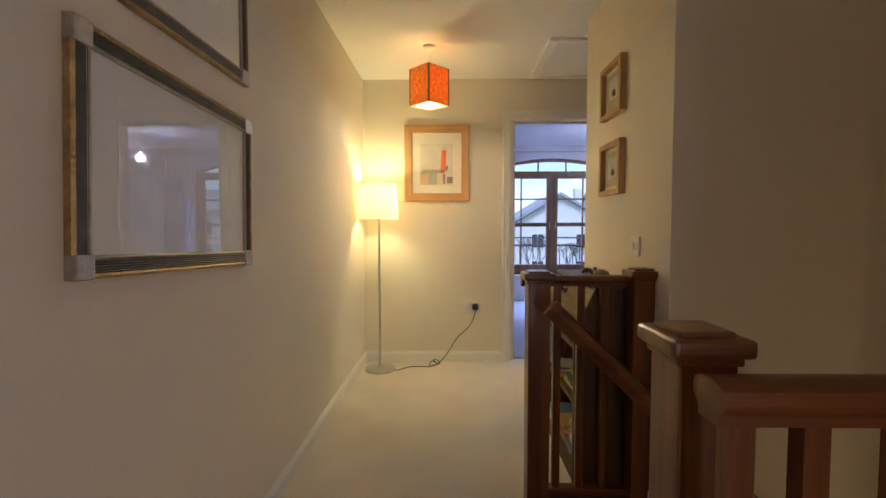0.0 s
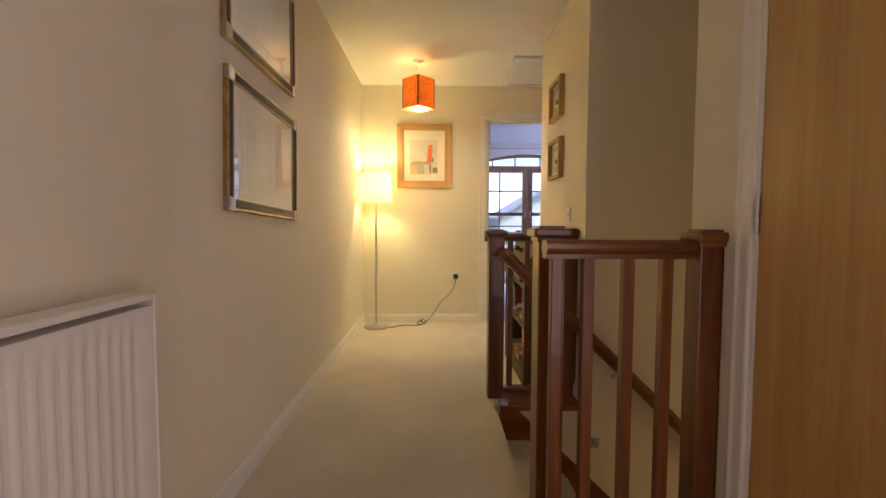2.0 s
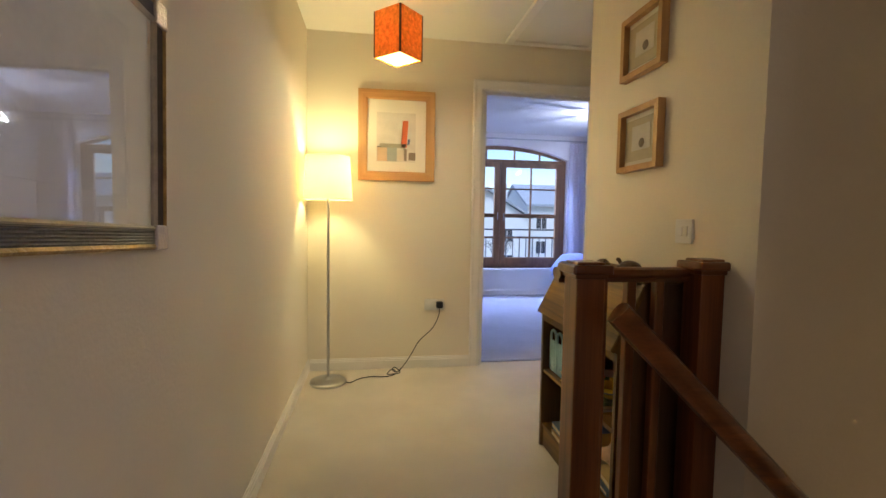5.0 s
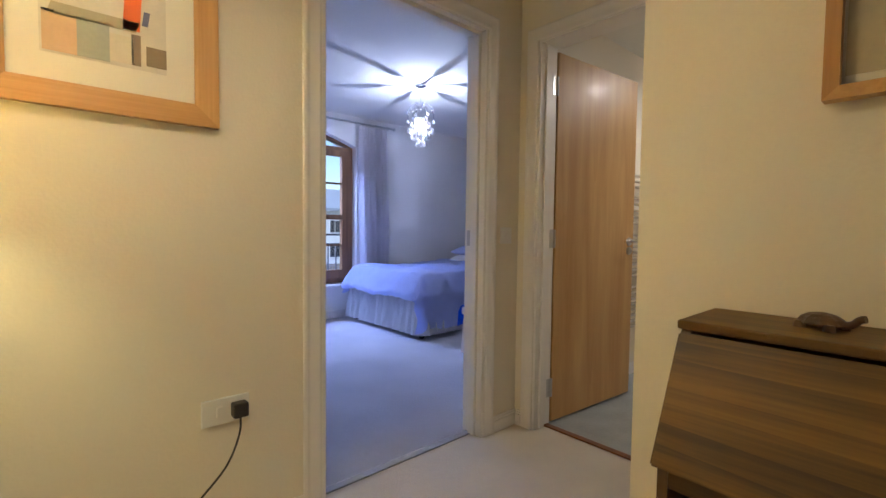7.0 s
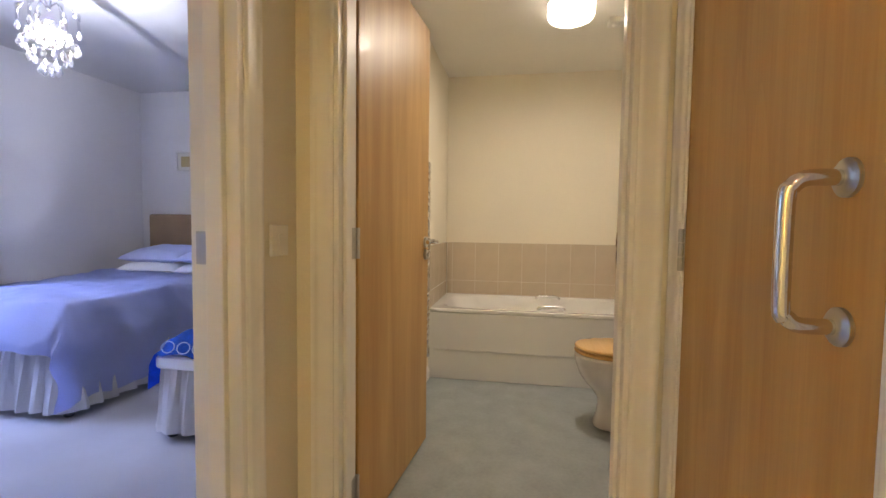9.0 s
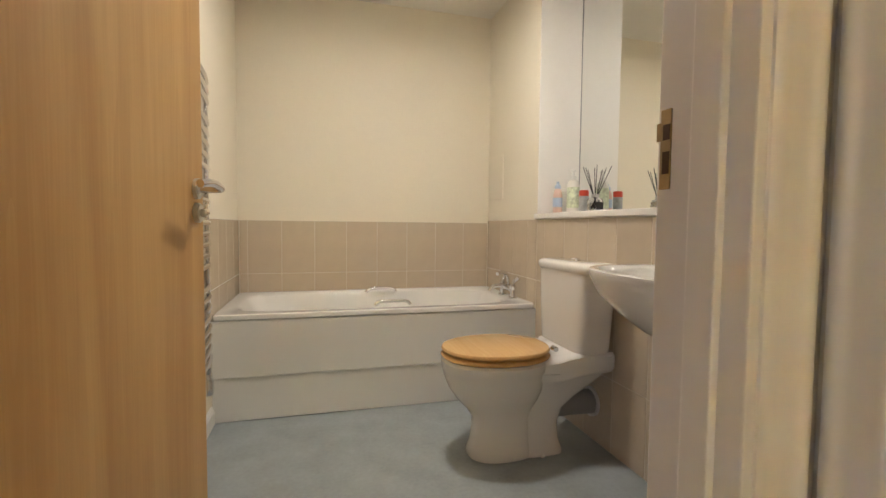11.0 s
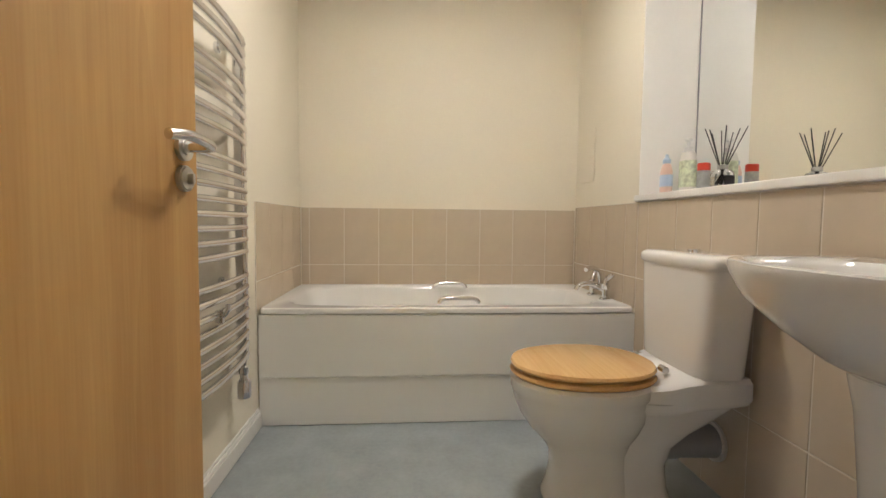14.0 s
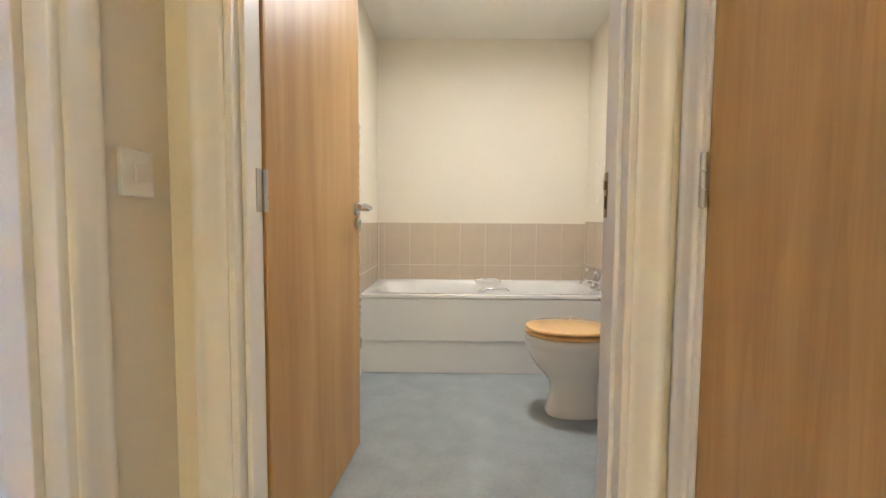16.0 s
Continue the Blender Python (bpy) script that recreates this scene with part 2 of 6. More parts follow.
def tube(bm, points, r, seg=10, cap=True):
    """Round bar along a path."""
    pts = [Vector(p) for p in points]
    rings, side = [], None
    for i, p in enumerate(pts):
        a, b = pts[max(0, i - 1)], pts[min(len(pts) - 1, i + 1)]
        d = (b - a).normalized()
        if side is None:
            side = d.orthogonal().normalized()
        side = (side - d * side.dot(d)).normalized()
        up = d.cross(side)
        rings.append([p + (side * math.cos(2 * math.pi * k / seg) + up * math.sin(2 * math.pi * k / seg)) * r for k in range(seg)])
    return ring_mesh(bm, rings, cap)


def smooth_path(points, n=6):
    """Catmull-Rom through the points."""
    p = [Vector(q) for q in points]
    p = [2 * p[0] - p[1], *p, 2 * p[-1] - p[-2]]
    out = []
    for i in range(1, len(p) - 2):
        for k in range(n):
            t = k / n
            out.append(0.5 * (2 * p[i] + (p[i + 1] - p[i - 1]) * t + (2 * p[i - 1] - 5 * p[i] + 4 * p[i + 1] - p[i + 2]) * t * t + (3 * p[i] - p[i - 1] - 3 * p[i + 1] + p[i + 2]) * t ** 3))
    return out + [p[-2]]


def structure(name, bm, material, label, category):
    return tagged(part(name, bm, material), label, category, kind="structure")


# ---- the plan ----
H = 2.41                 # ceiling
WX, EX = 0.0, 1.585      # landing, west and east faces
BX0, BX1 = 2.43, 2.565    # wall between alcove and bathroom
CY = -1.05               # north face of the cupboard wall
PY = -2.15               # north side of the stairwell
SY = -3.17              # south side of the stairwell
END = -5.9               # south end of the landing
RB, LB, BB = -1.65, -0.018, 5.05   # bathroom: right, left, back
NB, EB, WB = 3.25, 5.30, 0.55        # bedroom: north, east, west
DH = 2.045               # door heads

structure("wall_west", boxes((-0.12, WX, END, 0.0, -0.2, H)), WALL, "plain magnolia painted landing wall", "wall")
structure("wall_north", boxes((-0.12, 1.252, 0.0, 0.12, -0.2, H), (2.175, EB, 0.0, 0.12, -0.2, H), (1.252, 2.175, 0.0, 0.12, 2.09, H)), WALL,
          "magnolia painted wall with the bedroom doorway", "wall")
structure("wall_pictures", boxes((EX, 1.69, PY, CY, -0.2, H)), WALL, "magnolia wall with two small framed pictures", "wall")
structure("wall_cupboard", boxes((1.69, 1.70, CY - 0.1, CY, -0.2, H), (1.70, 2.36, CY - 0.1, CY, 2.02, H), (2.36, BX0, CY - 0.1, CY, -0.2, H)), WALL,
          "magnolia wall round the cupboard door", "wall")
structure("wall_bathroom_door", boxes((BX0, BX1, -0.11, 0.0, -0.2, H), (BX0, BX1, -2.2, -0.965, -0.2, H), (BX0, BX1, -0.965, -0.11, 2.07, H)), WALL,
          "magnolia wall with the bathroom doorway", "wall")
structure("wall_stairwell_north", boxes((1.69, 4.0, PY, PY + 0.1, -2.7, H), (1.08, 1.69, PY, PY + 0.1, -2.7, -0.26)), WALL, "magnolia wall above the stairs", "wall")
structure("wall_stairwell_south", boxes((1.70, 4.0, SY - 0.1, SY, -2.7, H), (1.08, 1.70, -3.21, -3.11, -2.7, -0.26)), WALL, "magnolia wall on the far side of the stairs", "wall")
structure("wall_stairwell_east", boxes((3.9, 4.0, SY, PY, -2.7, H)), WALL, "magnolia end wall of the stairwell", "wall")
structure("wall_stairwell_west", boxes((0.98, 1.08, -3.21, PY + 0.1, -2.7, -0.26)), WALL, "magnolia wall under the landing edge", "wall")
# The gap from y -5.62 to -4.68 is the assumed doorway holding that light.
structure("wall_east", boxes((1.60, 1.70, -3.46, SY, -0.2, H), (1.60, 1.70, -4.68, -4.29, -0.2, H), (1.60, 1.70, END, -5.62, -0.2, H), (1.60, 1.70, -5.62, -4.68, 2.05, H), (1.60, 1.70, -4.29, -3.46, 2.02, H)), WALL,
          "magnolia landing wall with a cupboard door", "wall")
structure("wall_south", boxes((-0.12, 2.7, END - 0.12, END, -0.2, H)), WALL, "plain magnolia end wall of the landing", "wall")
WALL_BL = structure("wall_bathroom_left", boxes((BX1, BB + 0.1, LB, -0.001, -0.2, H)), WALL, "cream painted bathroom wall", "wall")
WALL_BK = structure("wall_bathroom_back", boxes((BB, BB + 0.1, -2.2, LB, -0.2, H)), WALL, "cream painted bathroom wall behind the bath", "wall")
WALL_BR = structure("wall_bathroom_right", boxes((4.31, BB, -2.2, RB, -0.2, H), (BX1, 4.31, -2.2, RB, -0.2, 0.965), (BX1, 4.31, -2.2, -1.906, 0.965, H)), WALL,
          "cream painted bathroom wall with a mirrored recess", "wall")
structure("wall_bedroom_east", boxes((EB, EB + 0.1, 0.0, NB + 0.28, -0.2, H)), WALL_BED, "pale painted bedroom wall", "wall")
structure("wall_bedroom_west", boxes((WB - 0.1, WB, 0.12, NB + 0.28, -0.2, H)), WALL_BED, "pale painted bedroom wall", "wall")
structure("wall_bedroom_inner", boxes((WB, 1.18, 0.12, 0.124, 0, H), (2.25, EB, 0.12, 0.124, 0, H)), WALL_BED, "pale painted inner face of the bedroom wall", "wall")
# cupboard interiors
structure("wall_cupboard_inside", boxes((1.69, BX0, PY + 0.1, PY + 0.14, -0.2, H)), WALL, "plain back of the cupboard", "wall")
structure("wall_store_inside", boxes((2.6, 2.7, END, SY - 0.1, -0.2, H)), WALL, "plain back of the store", "wall")

# arched window wall
WXA, WXB, WZ0, WZS, WZT = 1.32, 3.39, 0.40, 2.04, 2.24   # jambs, sill, spring of the arch, crown


def arch_z(x, x0, x1, spring, crown):
    c, hw, rise = (x0 + x1) / 2, (x1 - x0) / 2, crown - spring
    r = (hw * hw + rise * rise) / (2 * rise)
    return crown - r + math.sqrt(max(0.0, r * r - (x - c) ** 2))


bm = boxes((WB, WXA, NB, NB + 0.28, -0.2, H), (WXB, EB, NB, NB + 0.28, -0.2, H), (WXA, WXB, NB, NB + 0.28, -0.2, WZ0))
n = 28
for i in range(n):
    xa, xb = WXA + (WXB - WXA) * i / n, WXA + (WXB - WXA) * (i + 1) / n
    za, zb = arch_z(xa, WXA, WXB, WZS, WZT), arch_z(xb, WXA, WXB, WZS, WZT)
    q = [bm.verts.new(p) for p in ((xa, NB, za), (xb, NB, zb), (xb, NB, H), (xa, NB, H), (xa, NB + 0.28, za), (xb, NB + 0.28, zb), (xb, NB + 0.28, H), (xa, NB + 0.28, H))]
    for f in ((0, 1, 2, 3), (5, 4, 7, 6), (4, 5, 1, 0)):
        bm.faces.new([q[k] for k in f])
bmesh.ops.remove_doubles(bm, verts=bm.verts, dist=0.0001)
structure("wall_bedroom_north", bm, WALL_BED, "pale painted bedroom wall with an arched window", "wall")

structure("floor_landing", boxes((WX, 1.08, END, 0.07, -0.26, 0.0), (1.08, 1.62, END, -3.11, -0.26, 0.0), (1.62, 2.6, END, -3.27, -0.26, 0.0), (1.08, EX, PY - 0.02, 0.07, -0.26, 0.0), (EX, 2.53, CY, 0.07, -0.26, 0.0)), CARPET,
          "cream fitted carpet on the landing", "floor")
structure("floor_bedroom", boxes((WB, EB, 0.07, NB, -0.26, -0.002)), CARPET_BED, "pale fitted bedroom carpet", "floor")
structure("floor_bathroom", boxes((2.53, BB, RB, LB, -0.26, -0.003)), VINYL, "blue-grey mottled vinyl bathroom floor", "floor")
structure("floor_below", boxes((0.9, 4.0, -3.5, -2.1, -2.75, -2.7)), CARPET, "cream carpet at the foot of the stairs", "floor")
structure("ceiling_landing", boxes((-0.12, 1.72, END - 0.12, 0.0, H, H + 0.1), (1.72, 2.7, END - 0.12, -3.4, H, H + 0.1), (1.72, 4.1, -3.4, PY + 0.12, H, H + 0.1), (1.6, 2.5, PY, 0.0, H + 0.002, H + 0.1)), CEIL, "white painted landing ceiling", "ceiling")
structure("ceiling_bedroom", boxes((WB - 0.1, EB + 0.1, 0.0, NB + 0.28, H + 0.001, H + 0.1)), CEIL, "white painted bedroom ceiling", "ceiling")
structure("ceiling_bathroom", boxes((BX1, BB, -1.906, LB, 2.35, 2.405)), CEIL, "white painted bathroom ceiling", "ceiling")


# ---- doors, frames, skirting ----
ARCH = [(0, 0), (0, 0.80), (0.05, 0.92), (0.14, 0.96), (0.22, 0.88), (0.27, 0.74), (0.40, 0.70), (0.60, 0.72), (0.76, 0.80), (0.86, 0.86), (0.94, 0.78), (1, 0.55), (1, 0)]


def architrave(axis, at, face, lo, hi, top, w=0.07, d=0.015):
    """Moulded casing on one face of a wall: two legs and a head with mitred ends. axis: along which the wall runs."""
    def place(a, depth, z):
        return (a, at + face * d * depth, z) if axis == "x" else (at + face * d * depth, a, z)
    made = []
    for edge, way in ((lo, -1), (hi, 1)):
        foot = [place(edge + way * w * (1 - u), k, 0) for u, k in ARCH]
        head = [place(edge + way * w * (1 - u), k, top + w * (1 - u)) for u, k in ARCH]
        made.append(ring_mesh(bmesh.new(), [foot, head]))
    made.append(ring_mesh(bmesh.new(), [[place(edge + way * w * (1 - u), k, top + w * (1 - u)) for u, k in ARCH] for edge, way in ((lo, -1), (hi, 1))]))
    return made


def casing(parent, axis, at, face, lo, hi, top, w=0.07):
    for bm in architrave(axis, at, face, lo, hi, top, w):
        part("architrave", bm, TRIM, parent, "", True)


def hinge(parent, x, y, z, flip=1):
    bm = tube(bmesh.new(), [(x, y, z - 0.05), (x, y, z - 0.018)], 0.0065)
    tube(bm, [(x, y, z - 0.016), (x, y, z + 0.016)], 0.0062)
    tube(bm, [(x, y, z + 0.018), (x, y, z + 0.05)], 0.0065)
    return part("hinge", bm, STEEL, parent, "steel butt hinge", smooth=True)


def strip(parent, name, b, material, bevel=0.003):
    return part(name, box(bmesh.new(), *b, bevel=bevel), material, parent)


# bedroom doorway
D = thing("door_1", "white painted bedroom door frame standing open", "door frame", (1.7, 0.06, 0), kind="structure")
strip(D, "jamb", (1.252, 1.277, -0.004, 0.128, 0, 2.09), TRIM)
strip(D, "jamb", (2.150, 2.175, -0.004, 0.128, 0, 2.09), TRIM)
strip(D, "head", (1.277, 2.150, -0.004, 0.128, 2.065, 2.09), TRIM)
strip(D, "door_stop", (2.131, 2.150, 0.03, 0.075, 0.006, 2.065), TRIM)
strip(D, "door_stop", (1.277, 1.297, 0.03, 0.075, 0.006, 2.065), TRIM)
strip(D, "door_stop", (1.297, 2.131, 0.03, 0.075, 2.045, 2.065), TRIM)
strip(D, "strike_plate", (2.147, 2.1495, 0.084, 0.112, 0.99, 1.07), STEEL, 0)
strip(D, "threshold_strip", (1.277, 2.150, 0.062, 0.098, -0.002, 0.007), GREY_PLASTIC, 0.002)
casing(D, "x", -0.0, -1, 1.258, 2.169, 2.072)
casing(D, "x", 0.124, 1, 1.258, 2.169, 2.072)

# bathroom doorway and its open leaf
D = thing("door_2", "beech veneered bathroom door standing open in its white frame", "door", (2.5, -0.54, 0), kind="structure")
strip(D, "jamb", (2.426, 2.569, -0.135, -0.110, 0, 2.07), TRIM)
strip(D, "jamb", (2.426, 2.569, -0.965, -0.940, 0, 2.07), TRIM)
strip(D, "head", (2.426, 2.569, -0.940, -0.135, 2.045, 2.07), TRIM)
strip(D, "door_stop", (2.46, 2.503, -0.147, -0.135, 0.006, 2.045), TRIM)
strip(D, "door_stop", (2.46, 2.503, -0.940, -0.928, 0.006, 2.045), TRIM)
DULL_BRASS = mat("dull_brass", (0.36, 0.27, 0.15), 0.38, 0.12, 30, 0.04, 160, metal=0.7)
# The plate has no openings: dark blocks paint the shade inside its two holes.
HOLE_SHADE = mat("painted_hole_shade", (0.07, 0.035, 0.02), 0.8, 0.1, 30, 0.05, 120)
keep = part("strike_plate", boxes((2.544, 2.562, -0.9400, -0.9375, 0.972, 1.076), (2.562, 2.5695, -0.9400, -0.9375, 1.036, 1.060), bevel=0.0008), DULL_BRASS, D, "dull brass strike plate")
for lo_, hi_ in ((1.036, 1.056), (0.992, 1.021)):
    part("hole_shade_patch", box(bmesh.new(), 2.545, 2.557, -0.9385, -0.9368, lo_, hi_), HOLE_SHADE, keep)
strip(D, "threshold_strip", (2.515, 2.549, -0.940, -0.135, -0.004, 0.009), RAIL, 0.002)
casing(D, "y", BX0, -1, -0.955, -0.120, 2.052)
casing(D, "y", BX1, 1, -0.955, -0.120, 2.052)
LEAF = Matrix.Translation((2.574, -0.142, 0)) @ Matrix.Rotation(radians(-4.6), 4, "Z")


def turned(bm, m):
    bmesh.ops.transform(bm, matrix=m, verts=bm.verts)
    return bm


leaf = part("door_leaf", turned(box(bmesh.new(), 0.004, 0.796, 0.0, 0.040, 0.012, 2.03, bevel=0.002), LEAF), VENEER, D)
part("edge_lipping", turned(box(bmesh.new(), 0.0, 0.004, 0.001, 0.039, 0.012, 2.03), LEAF), OAK_FRAME_UP, D)


def lever_set(parent, m, face):
    """Lever on a round rose, with a thumb turn under it; face: which way it stands out."""
    def place(bm):
        return turned(bm, m)
    lx = 0.744
    rose = tube(bmesh.new(), [(lx, 0, 1.008), (lx, face * 0.009, 1.008)], 0.026, 24)
    tube(rose, [(lx, face * 0.009, 1.008), (lx, face * 0.012, 1.008)], 0.0145, 20)
    part("handle_rose", place(rose), STEEL, parent, "", True)
    lever = tube(bmesh.new(), smooth_path([(lx, face * 0.006, 1.008), (lx, face * 0.050, 1.008), (lx - 0.010, face * 0.062, 1.010), (lx - 0.045, face * 0.064, 1.014), (lx - 0.085, face * 0.060, 1.017), (lx - 0.124, face * 0.050, 1.012)], 6), 0.0098, 14)
    part("door_handle", place(lever), CHROME, parent, "polished lever handle", True)
    turn = tube(bmesh.new(), [(lx, 0, 0.948), (lx, face * 0.009, 0.948)], 0.0255, 24)
    tube(turn, [(lx, face * 0.009, 0.948), (lx, face * 0.012, 0.948)], 0.0225, 24)
    box(turn, lx - 0.004, lx + 0.004, min(face * 0.011, face * 0.024), max(face * 0.011, face * 0.024), 0.938, 0.958, bevel=0.002)
    part("thumb_turn", place(turn), STEEL, parent, "round steel lock rose", True)


lever_set(D, LEAF, -1)
lever_set(D, LEAF @ Matrix.Translation((0, 0.04, 0)), 1)
for z in (0.205, 1.03, 1.85):
    hinge(D, 2.570, -0.141, z)
    part("hinge_plate", box(bmesh.new(), 2.532, 2.567, -0.1375, -0.1350, z - 0.05, z + 0.05), STEEL, D)
    part("hinge_plate", turned(box(bmesh.new(), -0.001, 0.0, 0.003, 0.036, z - 0.05, z + 0.05), LEAF), STEEL, D)

# cupboard door in the alcove, with a pull bar
D = thing("door_3", "closed beech veneered cupboard door with a steel pull bar", "door", (2.03, CY, 0), kind="structure")
strip(D, "jamb", (1.700, 1.722, CY - 0.1, CY + 0.004, 0, 2.02), TRIM)
strip(D, "jamb", (2.338, 2.360, CY - 0.1, CY + 0.004, 0, 2.02), TRIM)
strip(D, "head", (1.722, 2.338, CY - 0.1, CY + 0.004, 1.998, 2.02), TRIM)
casing(D, "x", CY, 1, 1.708, 2.352, 2.006, 0.065)
strip(D, "door_leaf", (1.726, 2.334, CY - 0.038, CY + 0.001, 0.012, 1.994), VENEER, 0.002)
for z in (0.22, 1.04, 1.80):
    hinge(D, 2.336, CY + 0.009, z)
gx = 1.790
bar = tube(bmesh.new(), smooth_path([(gx, CY, 1.155), (gx, CY + 0.045, 1.155), (gx, CY + 0.062, 1.145), (gx, CY + 0.068, 1.125), (gx, CY + 0.068, 1.00), (gx, CY + 0.062, 0.985), (gx, CY + 0.045, 0.975), (gx, CY, 0.975)], 6), 0.010, 14)
part("pull_bar", bar, CHROME, D, "polished D-shaped steel pull bar", True)
for z in (1.155, 0.975):
    part("bar_rose", lathe(bmesh.new(), [(0.024, 0), (0.024, 0.006), (0.018, 0.011), (0.012, 0.012)], (0, 0, 0), 24), STEEL, D, "", True).matrix_world = Matrix.Translation((gx, CY, z)) @ Matrix.Rotation(radians(-90), 4, "X")

# store door beside the stairs
D = thing("door_4", "closed beech veneered store door beside the stairs", "door", (1.65, -3.87, 0), kind="structure")
strip(D, "jamb", (1.596, 1.70, -3.485, -3.460, 0, 2.02), TRIM)
strip(D, "jamb", (1.596, 1.70, -4.290, -4.265, 0, 2.02), TRIM)
strip(D, "head", (1.596, 1.70, -4.265, -3.485, 1.998, 2.02), TRIM)
casing(D, "y", 1.60, -1, -4.28, -3.47, 2.006, 0.065)
strip(D, "door_leaf", (1.598, 1.638, -4.262, -3.488, 0.012, 1.994), VENEER, 0.002)
for z in (0.22, 1.04, 1.80):
    hinge(D, 1.591, -3.486, z)


def skirting(label, *runs):
    """Moulded skirting board along walls: runs of (axis, at, side, from, to)."""
    bm = bmesh.new()
    for axis, at, side, a, b in runs:
        for d, z in ((0.016, 0.062), (0.012, 0.074), (0.007, 0.084)):
            f0, f1 = sorted((at, at + side * d))
            z0 = 0.0 if z == 0.062 else z - 0.012
            if axis == "x":
                box(bm, a, b, f0, f1, z0, z, bevel=0.002, seg=1)
            else:
                box(bm, f0, f1, a, b, z0, z, bevel=0.002, seg=1)
    structure("baseboard", bm, TRIM, label, "skirting board")


skirting("white painted skirting board on the landing", ("y", 0.0, 1, END, 0.0))
skirting("white painted skirting board on the landing", ("x", 0.0, -1, 0.017, 1.188))
skirting("white painted skirting board in the alcove", ("x", 0.0, -1, 2.239, BX0), ("y", BX0, -1, -0.05, -0.017))
skirting("white painted skirting board under the pictures", ("y", EX, -1, PY, CY), ("x", CY, 1, EX, 1.643))
skirting("white painted skirting board by the store door", ("y", 1.60, -1, -3.405, SY - 0.13), ("y", 1.60, -1, -4.68, -4.345))
skirting("white painted bathroom skirting board", ("x", LB, -1, BX1 + 0.025, 4.29))
skirting("white painted bedroom skirting board", ("x", NB, -1, WB, EB), ("y", EB, -1, 0.13, NB), ("x", 0.124, 1, 2.23, EB))

# loft hatch
HT = thing("loft_hatch", "white painted loft hatch set in a moulded frame", "hatch", (1.7, -0.44, H))
part("hatch_panel", box(bmesh.new(), 1.46, 2.02, -0.77, -0.11, H - 0.012, H + 0.002, bevel=0.004), CEIL, HT)
for b in ((1.40, 1.46, -0.83, -0.05), (2.02, 2.08, -0.83, -0.05), (1.46, 2.02, -0.83, -0.77), (1.46, 2.02, -0.11, -0.05)):
    part("hatch_frame", box(bmesh.new(), *b, H - 0.022, H + 0.002, bevel=0.006), TRIM, HT)

# ---- stairs and balustrade ----
STAIR = thing("staircase", "carpeted staircase going down between two walls", "stairs", (1.08, -2.7, 0), kind="structure")
RISE, GOING = 0.193, 0.200
for i in range(1, 13):
    x0, z0 = 1.08 + GOING * (i - 1), -RISE * i
    bm = box(bmesh.new(), x0 - 0.02, x0 + GOING, -3.08, PY - 0.034, z0 - 0.04, z0, bevel=0.012)
    box(bm, x0 - 0.001, x0 + 0.02, -3.08, PY - 0.034, z0 - 0.03, z0 + RISE - 0.03)
    part("step", bm, CARPET, STAIR)


def sloped(name, x0, z0, x1, z1, y0, y1, depth, material, parent, label="", bevel=0.006):
    """A board from one height to another along x."""
    L, a = math.hypot(x1 - x0, z1 - z0), math.atan2(z1 - z0, x1 - x0)
    bm = box(bmesh.new(), 0, L, y0, y1, -depth / 2, depth / 2, bevel=bevel)
    return part(name, turned(bm, Matrix.Translation((x0, 0, z0)) @ Matrix.Rotation(-a, 4, "Y")), material, parent, label)


sloped("string", 1.09, -0.07, 3.5, -2.40, PY - 0.032, PY - 0.001, 0.24, RAIL, STAIR, "dark stained stair string")
sloped("string", 1.09, -0.07, 3.5, -2.40, -3.108, -3.082, 0.24, RAIL, STAIR, "dark stained stair string")

BAL = thing("balustrade", "dark stained pine landing balustrade with square posts", "balustrade", (1.3, -2.7, 0))


def newel(x0, x1, y0, y1, top, foot=-0.35, cap=0.018):
    p = part("newel_post", box(bmesh.new(), x0, x1, y0, y1, foot, top - 0.034, bevel=0.004), NEWEL, BAL)
    c = cap
    bm = box(bmesh.new(), x0 - 0.006, x1 + 0.006, y0 - 0.006, y1 + 0.006, top - 0.046, top - 0.03, bevel=0.004)
    box(bm, x0 - c, x1 + c, y0 - c, y1 + c, top - 0.032, top - 0.004, bevel=0.009, seg=3)
    box(bm, x0 + 0.002, x1 - 0.002, y0 + 0.002, y1 - 0.002, top - 0.008, top + 0.004, bevel=0.004)
    part("cap", bm, RAIL, p)
    return p


newel(1.058, 1.148, -2.080, -1.990, 0.980)
newel(1.499, 1.583, -2.035, -1.950, 0.985, 0.0)
newel(1.084, 1.170, -3.224, -3.128, 1.003)
newel(1.528, 1.598, -3.350, -3.270, 0.995, 0.0, 0.014)


def moulded_rail(x0, x1, yc, z0, z1, w=0.062):
    h = z1 - z0
    prof = [(-0.30, 0), (-0.30, 0.25), (-0.46, 0.42), (-0.5, 0.62), (-0.44, 0.85), (-0.25, 0.97), (0, 1), (0.25, 0.97), (0.44, 0.85), (0.5, 0.62), (0.46, 0.42), (0.30, 0.25), (0.30, 0)]
    return ring_mesh(bmesh.new(), [[(x, yc + p * w, z0 + q * h) for p, q in prof] for x in (x0, x1)])


